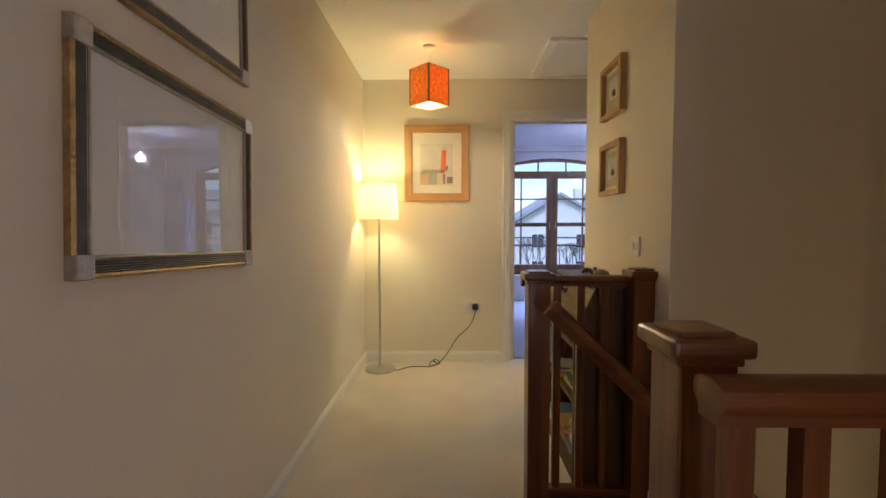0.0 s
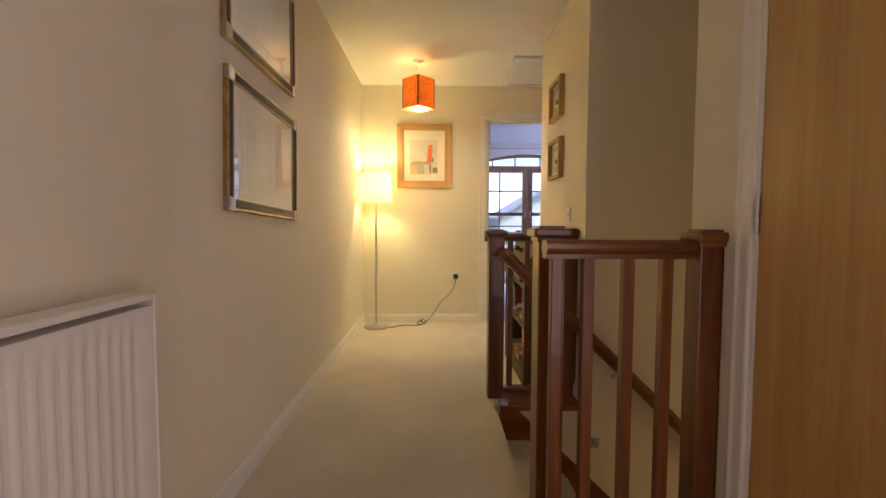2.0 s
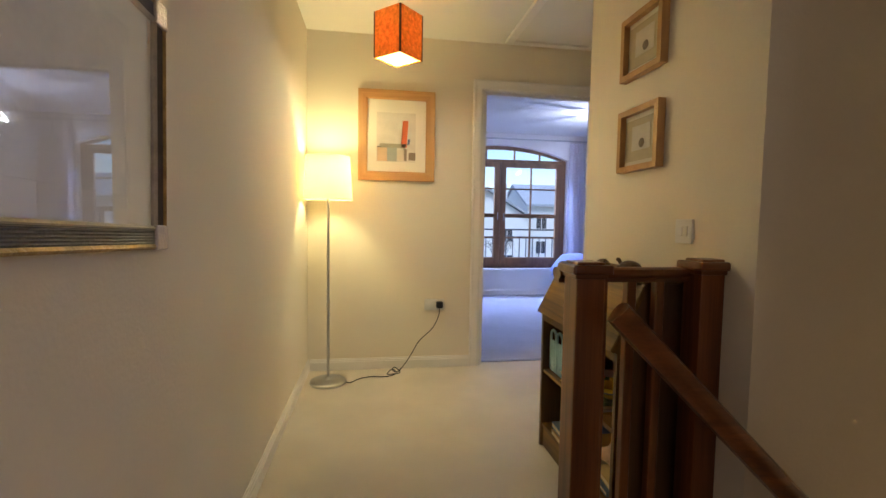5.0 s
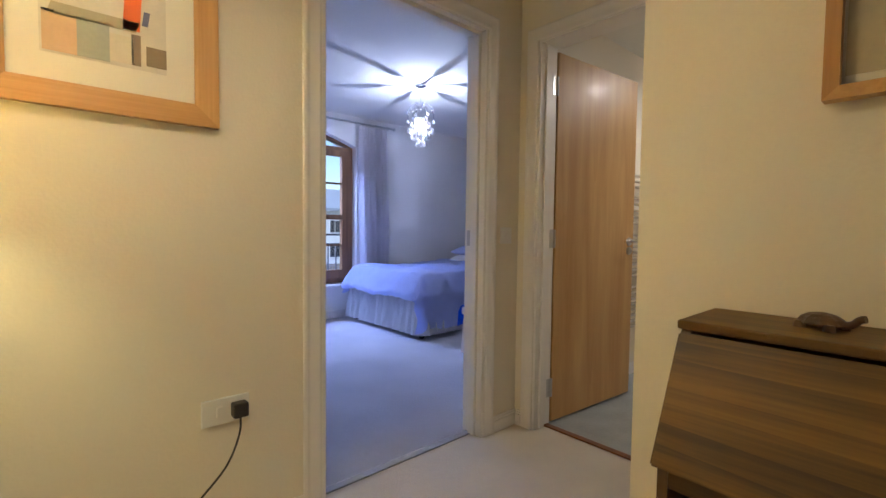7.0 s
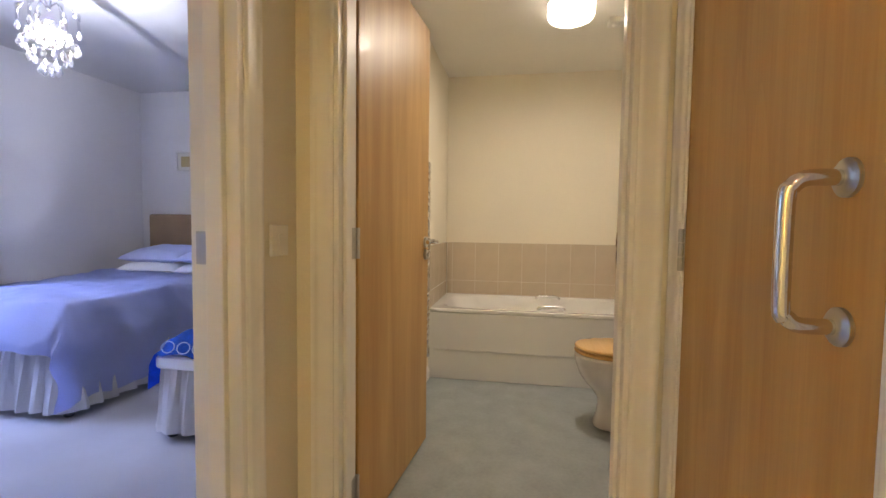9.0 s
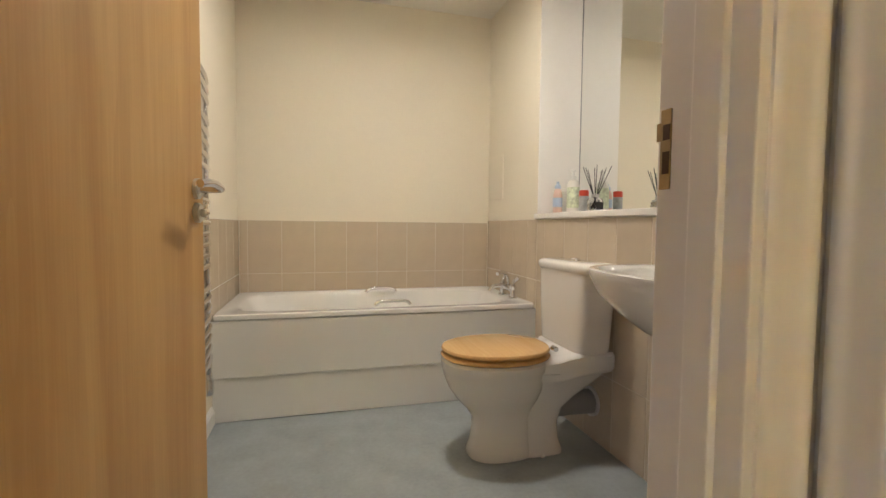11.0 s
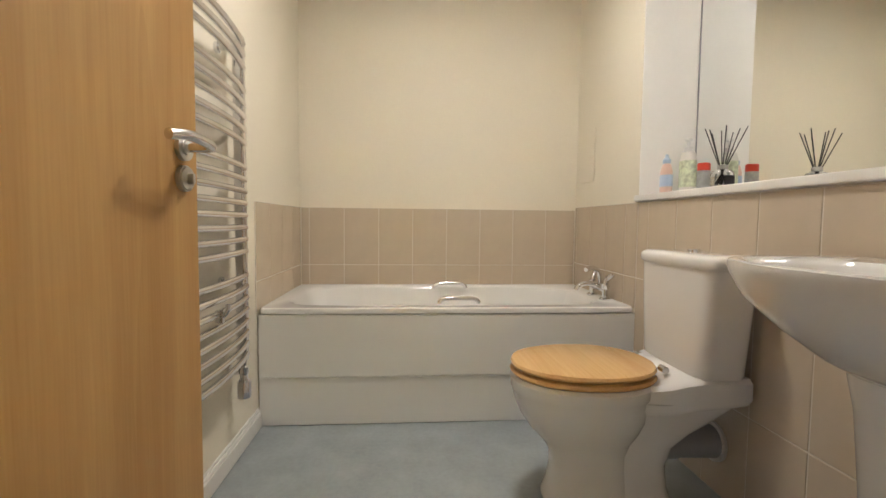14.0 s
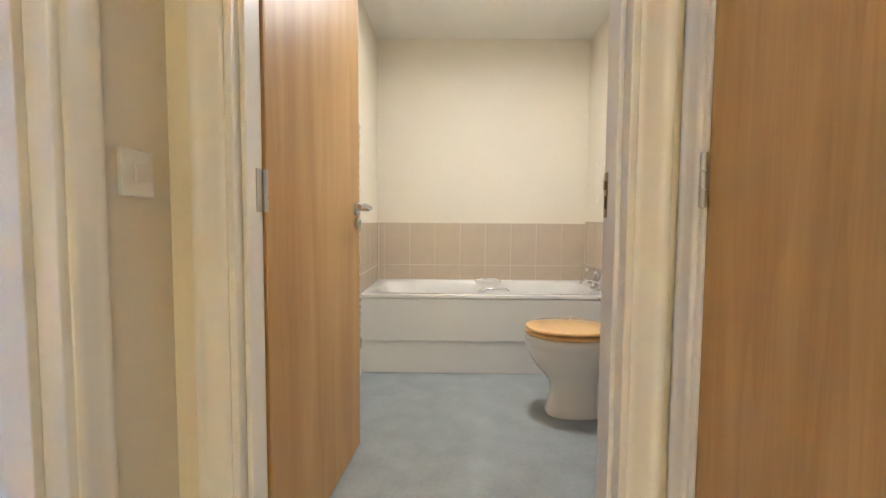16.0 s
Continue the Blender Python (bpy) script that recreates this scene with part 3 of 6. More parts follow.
part("handrail", moulded_rail(1.046, 1.50, -1.958, 0.910, 0.958), RAIL, BAL, "", True)
part("base_rail", box(bmesh.new(), 1.118, 1.584, -2.190, -1.91, -0.03, 0.003, bevel=0.006), RAIL, BAL)
part("base_rail", box(bmesh.new(), 1.070, 1.50, -1.983, -1.933, 0.002, 0.034, bevel=0.006), RAIL, BAL)
for x in (1.105, 1.200, 1.300, 1.400):
    part("baluster", box(bmesh.new(), x - 0.016, x + 0.016, -1.974, -1.942, 0.03, 0.918, bevel=0.003, seg=1), NEWEL, BAL)
part("handrail", moulded_rail(1.083, 1.53, -3.300, 0.910, 0.967, 0.076), RAIL, BAL, "", True)
part("base_rail", box(bmesh.new(), 1.085, 1.53, -3.335, -3.265, 0.0, 0.034, bevel=0.006), RAIL, BAL)
for x in (1.118, 1.213, 1.334, 1.450):
    part("baluster", box(bmesh.new(), x - 0.017, x + 0.017, -3.320, -3.286, 0.03, 0.914, bevel=0.003, seg=1), NEWEL, BAL)

HR = thing("stair_handrail", "dark stained sloping handrail beside the stairs", "handrail", (1.12, -2.19, 0.86))
L = math.hypot(2.3, 2.24)
rail_bm = turned(moulded_rail(0, L, 0, -0.034, 0.034, 0.055), Matrix.Translation((1.118, -2.205, 0.862)) @ Matrix.Rotation(math.atan2(2.24, 2.3), 4, "Y"))
part("rail", rail_bm, RAIL, HR, "", True)
for x in (1.75, 2.6):
    z = 0.862 - (x - 1.118) * 2.24 / 2.3
    part("rail_bracket", tube(bmesh.new(), smooth_path([(x, PY, z - 0.09), (x, PY - 0.045, z - 0.08), (x, PY - 0.055, z - 0.03)], 4), 0.008), STEEL, HR, "", True)

# ---- lamps on the landing ----
FL = thing("floor_lamp", "steel floor lamp with a lit cream drum shade", "lamp", (0.17, -0.27, 0))
part("base", lathe(bmesh.new(), [(0.0, 0), (0.118, 0), (0.120, 0.006), (0.118, 0.018), (0.108, 0.024), (0.03, 0.028), (0.014, 0.045), (0.0, 0.046)], (0.17, -0.27, 0.001), 40, cap=False), STEEL, FL, "round brushed steel base", True)
part("pole", tube(bmesh.new(), [(0.17, -0.27, 0.03), (0.17, -0.27, 1.30)], 0.0095, 14), STEEL, FL, "", True)
part("bulb_holder", tube(bmesh.new(), [(0.17, -0.27, 1.255), (0.17, -0.27, 1.305)], 0.019, 16), PLASTIC, FL, "", True)
bm = lathe(bmesh.new(), [(0.156, 1.228), (0.141, 1.505), (0.1395, 1.505), (0.1545, 1.228)], (0.17, -0.27, 0), 48, cap=False)
part("shade", bm, SHADE, FL, "cream fabric drum shade, lit", True)
for z, r in ((1.229, 0.156), (1.504, 0.141)):
    n = 48
    part("shade_trim", tube(bmesh.new(), [(0.17 + r * math.cos(2 * math.pi * i / n), -0.27 + r * math.sin(2 * math.pi * i / n), z) for i in range(n + 1)], 0.0025, 6, False), VALANCE, FL, "", True)
for k in range(3):
    a = 2 * math.pi * k / 3 + 0.4
    part("shade_spoke", tube(bmesh.new(), [(0.17, -0.27, 1.30), (0.17 + 0.16 * math.cos(a), -0.27 + 0.16 * math.sin(a), 1.245)], 0.002, 6), STEEL, FL)

PX, PYC = 0.598, -0.70
PD = thing("pendant_light", "orange square paper pendant shade, lit", "ceiling light", (PX, PYC, H))
part("ceiling_rose", lathe(bmesh.new(), [(0.0, 0), (0.046, 0), (0.045, -0.012), (0.030, -0.024), (0.010, -0.028), (0.0, -0.028)], (PX, PYC, H), 28, cap=False), PLASTIC, PD, "", True)
part("flex", tube(bmesh.new(), [(PX, PYC, H - 0.02), (PX, PYC, 2.235)], 0.003, 8), PLASTIC, PD)
part("bulb_holder", lathe(bmesh.new(), [(0.0, 2.245), (0.016, 2.24), (0.019, 2.20), (0.016, 2.195), (0.0, 2.195)], (PX, PYC, 0), 20, cap=False), PLASTIC, PD, "", True)
Q = Matrix.Translation((PX, PYC, 0)) @ Matrix.Rotation(radians(46), 4, "Z")
hs, zt, zb = 0.097, 2.255, 2.002
for k in range(4):
    bm = box(bmesh.new(), -hs + 0.007, hs - 0.007, hs - 0.002, hs, zb + 0.004, zt - 0.004)
    part("shade_panel", turned(bm, Q @ Matrix.Rotation(radians(90 * k), 4, "Z")), SHADE_ORANGE, PD, "orange paper shade panel, lit")
    bm = box(bmesh.new(), hs - 0.009, hs + 0.001, hs - 0.009, hs + 0.001, zb, zt, bevel=0.001, seg=1)
    part("corner_post", turned(bm, Q @ Matrix.Rotation(radians(90 * k), 4, "Z")), BUREAU_UP, PD)
    for z in (zb, zt - 0.006):
        bm = box(bmesh.new(), -hs + 0.008, hs - 0.008, hs - 0.006, hs + 0.001, z, z + 0.006)
        part("edge_bar", turned(bm, Q @ Matrix.Rotation(radians(90 * k), 4, "Z")), SHADE_ORANGE, PD)
PAPER = thin_shade("pale_diffuser_paper", (0.93, 0.88, 0.74), 200, 0.85)
# Unseen top sheet, added to spread the hard bright spot on the ceiling.
part("top_softener", turned(box(bmesh.new(), -hs + 0.012, hs - 0.012, -hs + 0.012, hs - 0.012, zt - 0.012, zt - 0.010), Q), thin_shade("pale_softener_paper", (0.90, 0.84, 0.68), 200, 0.58), PD, "added pale paper top that softens the ceiling glow, lit")
part("diffuser", turned(box(bmesh.new(), -hs + 0.01, hs - 0.01, -hs + 0.01, hs - 0.01, zb + 0.008, zb + 0.010), Q), PAPER, PD, "pale paper diffuser, lit")


# ---- pictures and wall fittings ----
def frame_bars(bm_of, w, h, fw, depth, profile=None):
    """Four mitred bars of a frame in its own plane: x along, z up, y out of the wall (negative is out)."""
    made = []
    for k in range(4):
        half_a, half_b = (w / 2, h / 2) if k % 2 == 0 else (h / 2, w / 2)
        bm = bmesh.new()
        prof = profile or [(0, 0), (0, depth), (0.15, depth * 1.0), (0.85, depth * 0.82), (1, depth * 0.6), (1, 0)]
        rings = [[(s * (half_a - fw * p), -d, half_b - fw * p) for p, d in prof] for s in (-1, 1)]
        ring_mesh(bm, rings)
        made.append(turned(bm, Matrix.Rotation(radians(90 * k), 4, "Y")))
    return made


ART = {}


def paint(name, color, rough=0.75):
    if name not in ART:
        ART[name] = mat(name, color, rough, 0.08, 12, 0.02, 90)
    return ART[name]


def hang(name, label, m, w, h, fw, depth, mats, mount_w, inner=None, group="", profile=None):
    ob = thing(name, label, "picture", m.translation, group)
    for k, bm in enumerate(frame_bars(None, w, h, fw, depth, profile)):
        part("frame_bar", turned(bm, m), mats[k % 2], ob)
    part("backing", turned(box(bmesh.new(), -w / 2 + 0.006, w / 2 - 0.006, -0.004, -0.001, -h / 2 + 0.006, h / 2 - 0.006), m), MOUNT, ob)
    part("mount", turned(box(bmesh.new(), -w / 2 + fw * 0.9, w / 2 - fw * 0.9, -0.007, -0.005, -h / 2 + fw * 0.9, h / 2 - fw * 0.9), m), MOUNT, ob, "cream card mount")
    return ob


def art_block(ob, m, x0, x1, z0, z1, material, out=0.0085, skew=0.0, name="print_shape"):
    bm = bmesh.new()
    vs = [bm.verts.new(p) for p in ((x0, -out, z0), (x1, -out, z0), (x1 + skew, -out, z1), (x0 + skew, -out, z1))]
    f = bm.faces.new(vs)
    g = bmesh.ops.extrude_face_region(bm, geom=[f])
    bmesh.ops.translate(bm, verts=[v for v in g["geom"] if isinstance(v, bmesh.types.BMVert)], vec=(0, 0.0012, 0))
    return part(name, turned(bm, m), material, ob)


M = Matrix.Translation((0.628, -0.001, 1.704))
PIC = hang("framed_print", "light oak framed abstract harbour print on the wall", M, 0.549, 0.642, 0.066, 0.024, (OAK_FRAME, OAK_FRAME_UP), 0)
art_block(PIC, M, -0.145, 0.135, -0.185, 0.165, paint("print_paper", (0.62, 0.58, 0.50)), 0.0082, name="print_sheet")
for b, c, sk in (((-0.14, -0.07, -0.18, -0.08), (0.60, 0.42, 0.26), 0), ((-0.07, 0.0, -0.18, -0.08), (0.36, 0.38, 0.33), 0), ((-0.13, 0.06, -0.085, -0.055), (0.40, 0.36, 0.26), 0.01),
                 ((0.0, 0.055, -0.175, -0.10), (0.62, 0.55, 0.43), 0), ((0.05, 0.072, -0.175, -0.09), (0.24, 0.19, 0.14), 0), ((0.085, 0.135, -0.17, -0.115), (0.22, 0.17, 0.12), 0),
                 ((0.03, 0.07, -0.08, 0.11), (0.72, 0.16, 0.04), 0.012), ((0.075, 0.09, -0.06, -0.02), (0.12, 0.13, 0.24), 0.006), ((-0.14, -0.115, -0.083, -0.077), (0.05, 0.05, 0.05), 0)):
    art_block(PIC, M, *b, paint("print_%d_%d_%d" % tuple(int(99 * v) for v in c), c), 0.0098, sk)

# two small box frames with a pebble
for zc in (1.457, 1.855):
    M = Matrix.Translation((EX - 0.001, -1.545, zc)) @ Matrix.Rotation(radians(-90), 4, "Z")
    P = hang("box_frame", "small light wood box frame with a pebble on card", M, 0.290, 0.265, 0.024, 0.034, (OAK_FRAME, OAK_FRAME_UP), 0, group="small box frames",
             profile=[(0, 0), (0, 0.034), (1, 0.034), (1, 0)])
    art_block(P, M, -0.116, 0.116, -0.088, 0.088, paint("olive_mount", (0.50, 0.44, 0.30)), 0.009, name="mat_card")
    art_block(P, M, -0.065, 0.065, -0.045, 0.058, paint("grey_card", (0.60, 0.58, 0.53)), 0.011, name="card_panel")
    part("pebble", turned(lathe(bmesh.new(), [(0.001, -0.006), (0.012, -0.005), (0.020, 0), (0.012, 0.006), (0.001, 0.007)], (0, 0, 0), 16), M @ Matrix.Translation((0.014, -0.015, -0.018)) @ Matrix.Rotation(radians(90), 4, "X")),
         paint("pebble_grey", (0.22, 0.19, 0.15)), P, "", True)

# two large silver-gilt frames, one above the other
GROOVE = mat("grey_fluted_moulding", (0.13, 0.12, 0.11), 0.35, 0.25, 30, 0.1, 200, metal=0.5)
GILT = mat("worn_gilt", (0.42, 0.29, 0.12), 0.35, 0.35, 26, 0.4, 90, metal=0.7)
FLUTE = [(0, 0), (0, 0.016), (0.10, 0.019), (0.18, 0.016)] + [(0.2 + 0.6 * i / 10, 0.015 + (0.0025 if i % 2 else 0.0)) for i in range(11)] + [(0.84, 0.018), (0.93, 0.016), (1, 0.012), (1, 0)]
for zc, h, lean in ((1.303, 0.515, 2.3), (1.928, 0.515, 0.3)):
    M = Matrix.Translation((0.001, -2.633, zc)) @ Matrix.Rotation(radians(90), 4, "Z") @ Matrix.Rotation(radians(lean), 4, "Y")
    P = thing("framed_print", "large silver and gilt framed glazed print on the wall", "picture", M.translation, "large glazed prints")
    w, fw = 0.775, 0.046
    for k, bm in enumerate(frame_bars(None, w, h, fw, 0.03, FLUTE)):
        part("frame_bar", turned(bm, M), GROOVE, P, "grey fluted moulding")
    for k, bm in enumerate(frame_bars(None, w + 0.004, h + 0.004, 0.011, 0.03, [(0, 0), (0, 0.015), (0.5, 0.021), (1, 0.017), (1, 0)])):
        part("gilt_edge", turned(bm, M), GILT, P, "worn gilt outer bead")
    for k, bm in enumerate(frame_bars(None, w - 2 * fw + 0.018, h - 2 * fw + 0.018, 0.010, 0.03, [(0, 0), (0, 0.016), (0.5, 0.020), (1, 0.0145), (1, 0)])):
        part("silver_slip", turned(bm, M), SILVER, P, "silver inner bead")
    for sx in (-1, 1):
        for sz in (-1, 1):
            cx, cz = sx * (w / 2 - fw / 2), sz * (h / 2 - fw / 2)
            bm = box(bmesh.new(), cx - fw / 2 - 0.003, cx + fw / 2 + 0.003, -0.0225, 0, cz - fw / 2 - 0.003, cz + fw / 2 + 0.003, bevel=0.004)
            part("corner_block", turned(bm, M), SILVER, P, "square silver corner block")
    part("mount", turned(box(bmesh.new(), -w / 2 + 0.04, w / 2 - 0.04, -0.008, -0.001, -h / 2 + 0.04, h / 2 - 0.04), M), MOUNT, P)
    part("print_sheet", turned(box(bmesh.new(), -w / 2 + 0.13, w / 2 - 0.13, -0.0095, -0.008, -h / 2 + 0.10, h / 2 - 0.10), M), paint("faint_print", (0.72, 0.68, 0.585)), P, "faded pale print")
    part("glass", turned(box(bmesh.new(), -w / 2 + 0.047, w / 2 - 0.047, -0.013, -0.0115, -h / 2 + 0.047, h / 2 - 0.047), M), PANE, P, "reflecting picture glass").visible_shadow = False


def rocker_plate(name, label, category, m, w, h, rockers):
    ob = thing(name, label, category, m.translation)
    part("face_plate", turned(box(bmesh.new(), -w / 2, w / 2, -0.009, 0, -h / 2, h / 2, bevel=0.003), m), PLASTIC, ob)
    for x in rockers:
        part("rocker", turned(box(bmesh.new(), x - 0.010, x + 0.010, -0.012, -0.006, -0.017, 0.017, bevel=0.002), m), PLASTIC, ob)
    return ob


rocker_plate("light_switch", "white plastic double light switch above the bureau", "light switch", Matrix.Translation((EX - 0.001, -1.835, 1.075)) @ Matrix.Rotation(radians(-90), 4, "Z"), 0.088, 0.088, (-0.014, 0.014))
rocker_plate("light_switch", "white plastic light switch between the two doorways", "light switch", Matrix.Translation((2.322, -0.001, 1.045)), 0.086, 0.086, (0.0,))
S = rocker_plate("wall_socket", "white double wall socket with a black plug", "socket", Matrix.Translation((0.918, -0.001, 0.475)), 0.148, 0.086, (-0.02,))
PLUG = thing("plug_and_cable", "black plug with a tangled cable across the carpet", "cable", (0.955, -0.03, 0.475))
part("plug", box(bmesh.new(), 0.930, 0.978, -0.052, -0.010, 0.452, 0.500, bevel=0.008), BLACK, PLUG)
path = [(0.955, -0.035, 0.455), (0.945, -0.05, 0.40), (0.90, -0.06, 0.31), (0.80, -0.075, 0.22), (0.755, -0.09, 0.15), (0.70, -0.12, 0.075), (0.64, -0.16, 0.025), (0.60, -0.17, 0.045), (0.62, -0.20, 0.07), (0.655, -0.19, 0.03), (0.60, -0.165, 0.010),
        (0.565, -0.19, 0.02), (0.60, -0.21, 0.06), (0.63, -0.18, 0.02), (0.56, -0.20, 0.006), (0.46, -0.19, 0.006), (0.38, -0.22, 0.006), (0.32, -0.29, 0.006), (0.285, -0.28, 0.008)]
part("cable", tube(bmesh.new(), smooth_path(path, 6), 0.0035, 8), BLACK, PLUG, "", True)

# radiator
RAD = thing("panel_radiator", "white pressed-steel panel radiator on the landing wall", "radiator", (0.07, -4.3, 0.15))
ya, yb, z0, z1 = -5.0, -3.585, 0.16, 0.85
prof_n = int((yb - ya - 0.06) / 0.0333)
bm = bmesh.new()
rows = []
for zz, flat in ((z0, 1), (z0 + 0.045, 1), (z0 + 0.075, 0), (z1 - 0.105, 0), (z1 - 0.075, 1), (z1 - 0.03, 1)):
    row = [(0.092, ya, zz)]
    for i in range(prof_n):
        y = ya + 0.03 + i * 0.0333
        for dy, d in ((0, 0), (0.006, 0), (0.011, -0.006), (0.020, -0.006), (0.025, 0)):
            row.append((0.092 + (0 if flat else d), y + dy, zz))
    row.append((0.092, yb, zz))
    rows.append(row)
ring_mesh(bm, rows, cap=False, closed=False)
part("front_panel", bm, TRIM, RAD, "", True)
part("back_panel", box(bmesh.new(), 0.03, 0.088, ya + 0.01, yb - 0.01, z0, z1 - 0.03, bevel=0.004), TRIM, RAD)
part("side_cover", box(bmesh.new(), 0.026, 0.096, yb - 0.003, yb + 0.003, z0 + 0.02, z1 - 0.004, bevel=0.002), TRIM, RAD)
part("side_cover", box(bmesh.new(), 0.026, 0.096, ya - 0.003, ya + 0.003, z0 + 0.02, z1 - 0.004, bevel=0.002), TRIM, RAD)
part("top_grille", box(bmesh.new(), 0.026, 0.099, ya - 0.004, yb + 0.004, z1 - 0.016, z1, bevel=0.005), TRIM, RAD)
part("bracket", box(bmesh.new(), 0.0, 0.03, -4.7, -4.66, 0.3, 0.7), TRIM, RAD)
part("bracket", box(bmesh.new(), 0.0, 0.03, -3.9, -3.86, 0.3, 0.7), TRIM, RAD)


# ---- bureau and what it holds ----
BY0, BY1 = -1.925, -1.235      # ends of the bureau
BU = thing("bureau", "brown oak writing bureau with a sloping fall front and open shelves", "bureau", (1.43, -1.58, 0))
side = [(1.578, 0.0), (1.285, 0.0), (1.285, 0.655), (1.262, 0.672), (1.378, 0.897), (1.578, 0.897)]
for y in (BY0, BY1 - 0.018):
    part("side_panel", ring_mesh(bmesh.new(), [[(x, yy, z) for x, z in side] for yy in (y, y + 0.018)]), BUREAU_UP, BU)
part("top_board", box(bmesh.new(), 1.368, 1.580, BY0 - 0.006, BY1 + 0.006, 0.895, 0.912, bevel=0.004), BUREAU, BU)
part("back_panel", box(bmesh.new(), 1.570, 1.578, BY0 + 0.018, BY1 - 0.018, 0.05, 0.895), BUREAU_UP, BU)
fall = ring_mesh(bmesh.new(), [[(x, yy, z) for x, z in ((1.258, 0.668), (1.372, 0.889), (1.389, 0.881), (1.275, 0.660))] for yy in (BY0 - 0.004, BY1 + 0.004)])
bmesh.ops.bevel(fall, geom=list(fall.edges), offset=0.003, segments=2, affect="EDGES")
fp = part("fall_front", fall, BUREAU, BU)
kn = Matrix.Translation((1.341, -1.560, 0.836)) @ Matrix.Rotation(radians(-63), 4, "Y")
part("knob", turned(lathe(bmesh.new(), [(0.0, -0.002), (0.017, -0.002), (0.016, 0.004), (0.009, 0.012), (0.009, 0.018), (0.018, 0.028), (0.019, 0.036), (0.014, 0.044), (0.0, 0.047)], (0, 0, 0), 20, cap=False), kn), BUREAU_UP, fp, "turned wooden knob", True)
part("rail", box(bmesh.new(), 1.285, 1.303, BY0 + 0.018, BY1 - 0.018, 0.625, 0.655, bevel=0.002), BUREAU, BU)
for z in (0.385, 0.115):
    part("shelf", box(bmesh.new(), 1.292, 1.570, BY0 + 0.018, BY1 - 0.018, z - 0.016, z, bevel=0.002), BUREAU, BU)
part("shelf", box(bmesh.new(), 1.292, 1.570, BY0 + 0.018, BY1 - 0.018, 0.64, 0.655), BUREAU, BU)
part("plinth", box(bmesh.new(), 1.300, 1.316, BY0 + 0.018, BY1 - 0.018, 0.0, 0.099), BUREAU, BU)

TOR = mat("carved_dark_wood", (0.085, 0.042, 0.018), 0.4, 0.45, 28, 0.5, 60)


def tortoise(x, y, s, turn):
    m = Matrix.Translation((x, y, 0.912)) @ Matrix.Rotation(radians(turn), 4, "Z") @ Matrix.Scale(s, 4)
    ob = thing("carved_tortoise", "small carved dark wooden tortoise on the bureau", "ornament", (x, y, 0.912), "carved tortoises")
    shell = lathe(bmesh.new(), [(0.050, 0.012), (0.052, 0.018), (0.044, 0.032), (0.028, 0.043), (0.010, 0.048), (0.001, 0.0485)], (0, 0, 0), 10, 1.25, 0.95)
    part("shell", turned(shell, m), TOR, ob)
    head = tube(bmesh.new(), smooth_path([(0.05, 0, 0.018), (0.075, 0, 0.026), (0.092, 0, 0.042), (0.104, 0, 0.046)], 4), 0.0105, 10)
    part("head", turned(head, m), TOR, ob, "", True)
    for a, b in ((0.038, 0.036), (0.038, -0.036), (-0.040, 0.034), (-0.040, -0.034)):
        part("foot", turned(lathe(bmesh.new(), [(0.014, 0.0), (0.013, 0.012), (0.009, 0.020)], (a, b, 0), 10, 1.2, 0.9), m), TOR, ob, "", True)


tortoise(1.490, -1.425, 0.60, 250)
tortoise(1.495, -1.635, 0.80, 95)

BLUE_TIN = mat("pale_blue_painted_metal", (0.29, 0.47, 0.57), 0.45, 0.12, 15, 0.05, 120)
RED_TIN = mat("dull_red_painted_metal", (0.32, 0.10, 0.07), 0.5, 0.2, 15, 0.05, 120)
LN = thing("arcaded_rack", "pale blue metal rack with arched openings on the shelf", "rack", (1.398, -1.334, 0.386))
lx0, lx1, ly0, ly1, lz = 1.322, 1.474, -1.405, -1.262, 0.386


def arched_panel(a0, a1, z_top, fixed, axis, holes, t=0.004):
    """Thin sheet with raised round-headed ribs."""
    bm = bmesh.new()
    w = (a1 - a0) / holes
    for k in range(holes):
        b0, b1 = a0 + k * w, a0 + (k + 1) * w
        c, r = (b0 + b1) / 2, w / 2 - 0.006
        pts = [(b0 + 0.006, lz + 0.01)] + [(c - r * math.cos(math.pi * i / 12), z_top - r + r * math.sin(math.pi * i / 12)) for i in range(13)] + [(b1 - 0.006, lz + 0.01)]
        p3 = [((fixed, p, q) if axis == "y" else (p, fixed, q)) for p, q in pts]
        tube(bm, p3, 0.0065, 6)
        for f in (0.35, 0.65):
            p = b0 + w * f
            q = [((fixed, p, z) if axis == "y" else (p, fixed, z)) for z in (lz + 0.03, z_top - 0.05)]
            tube(bm, q, 0.004, 6)
    return bm


part("front_panel", box(bmesh.new(), lx0, lx0 + 0.003, ly0, ly1, lz, lz + 0.150), BLUE_TIN, LN)
part("arch_rib", arched_panel(ly0, ly1, lz + 0.200, lx0, "y", 2), BLUE_TIN, LN, "", True)
part("arch_rib", arched_panel(ly0, ly1, lz + 0.200, lx0 + 0.075, "y", 2), BLUE_TIN, LN, "", True)
part("end_panel", box(bmesh.new(), lx0 + 0.003, lx1, ly0, ly0 + 0.003, lz, lz + 0.165), RED_TIN, LN, "dull red arched end panel")
part("arch_rib", arched_panel(lx0 + 0.004, lx1, lz + 0.200, ly0 - 0.003, "x", 1), RED_TIN, LN, "", True)
part("base", box(bmesh.new(), lx0 + 0.003, lx1, ly0 + 0.003, ly1, lz, lz + 0.004), BLUE_TIN, LN)

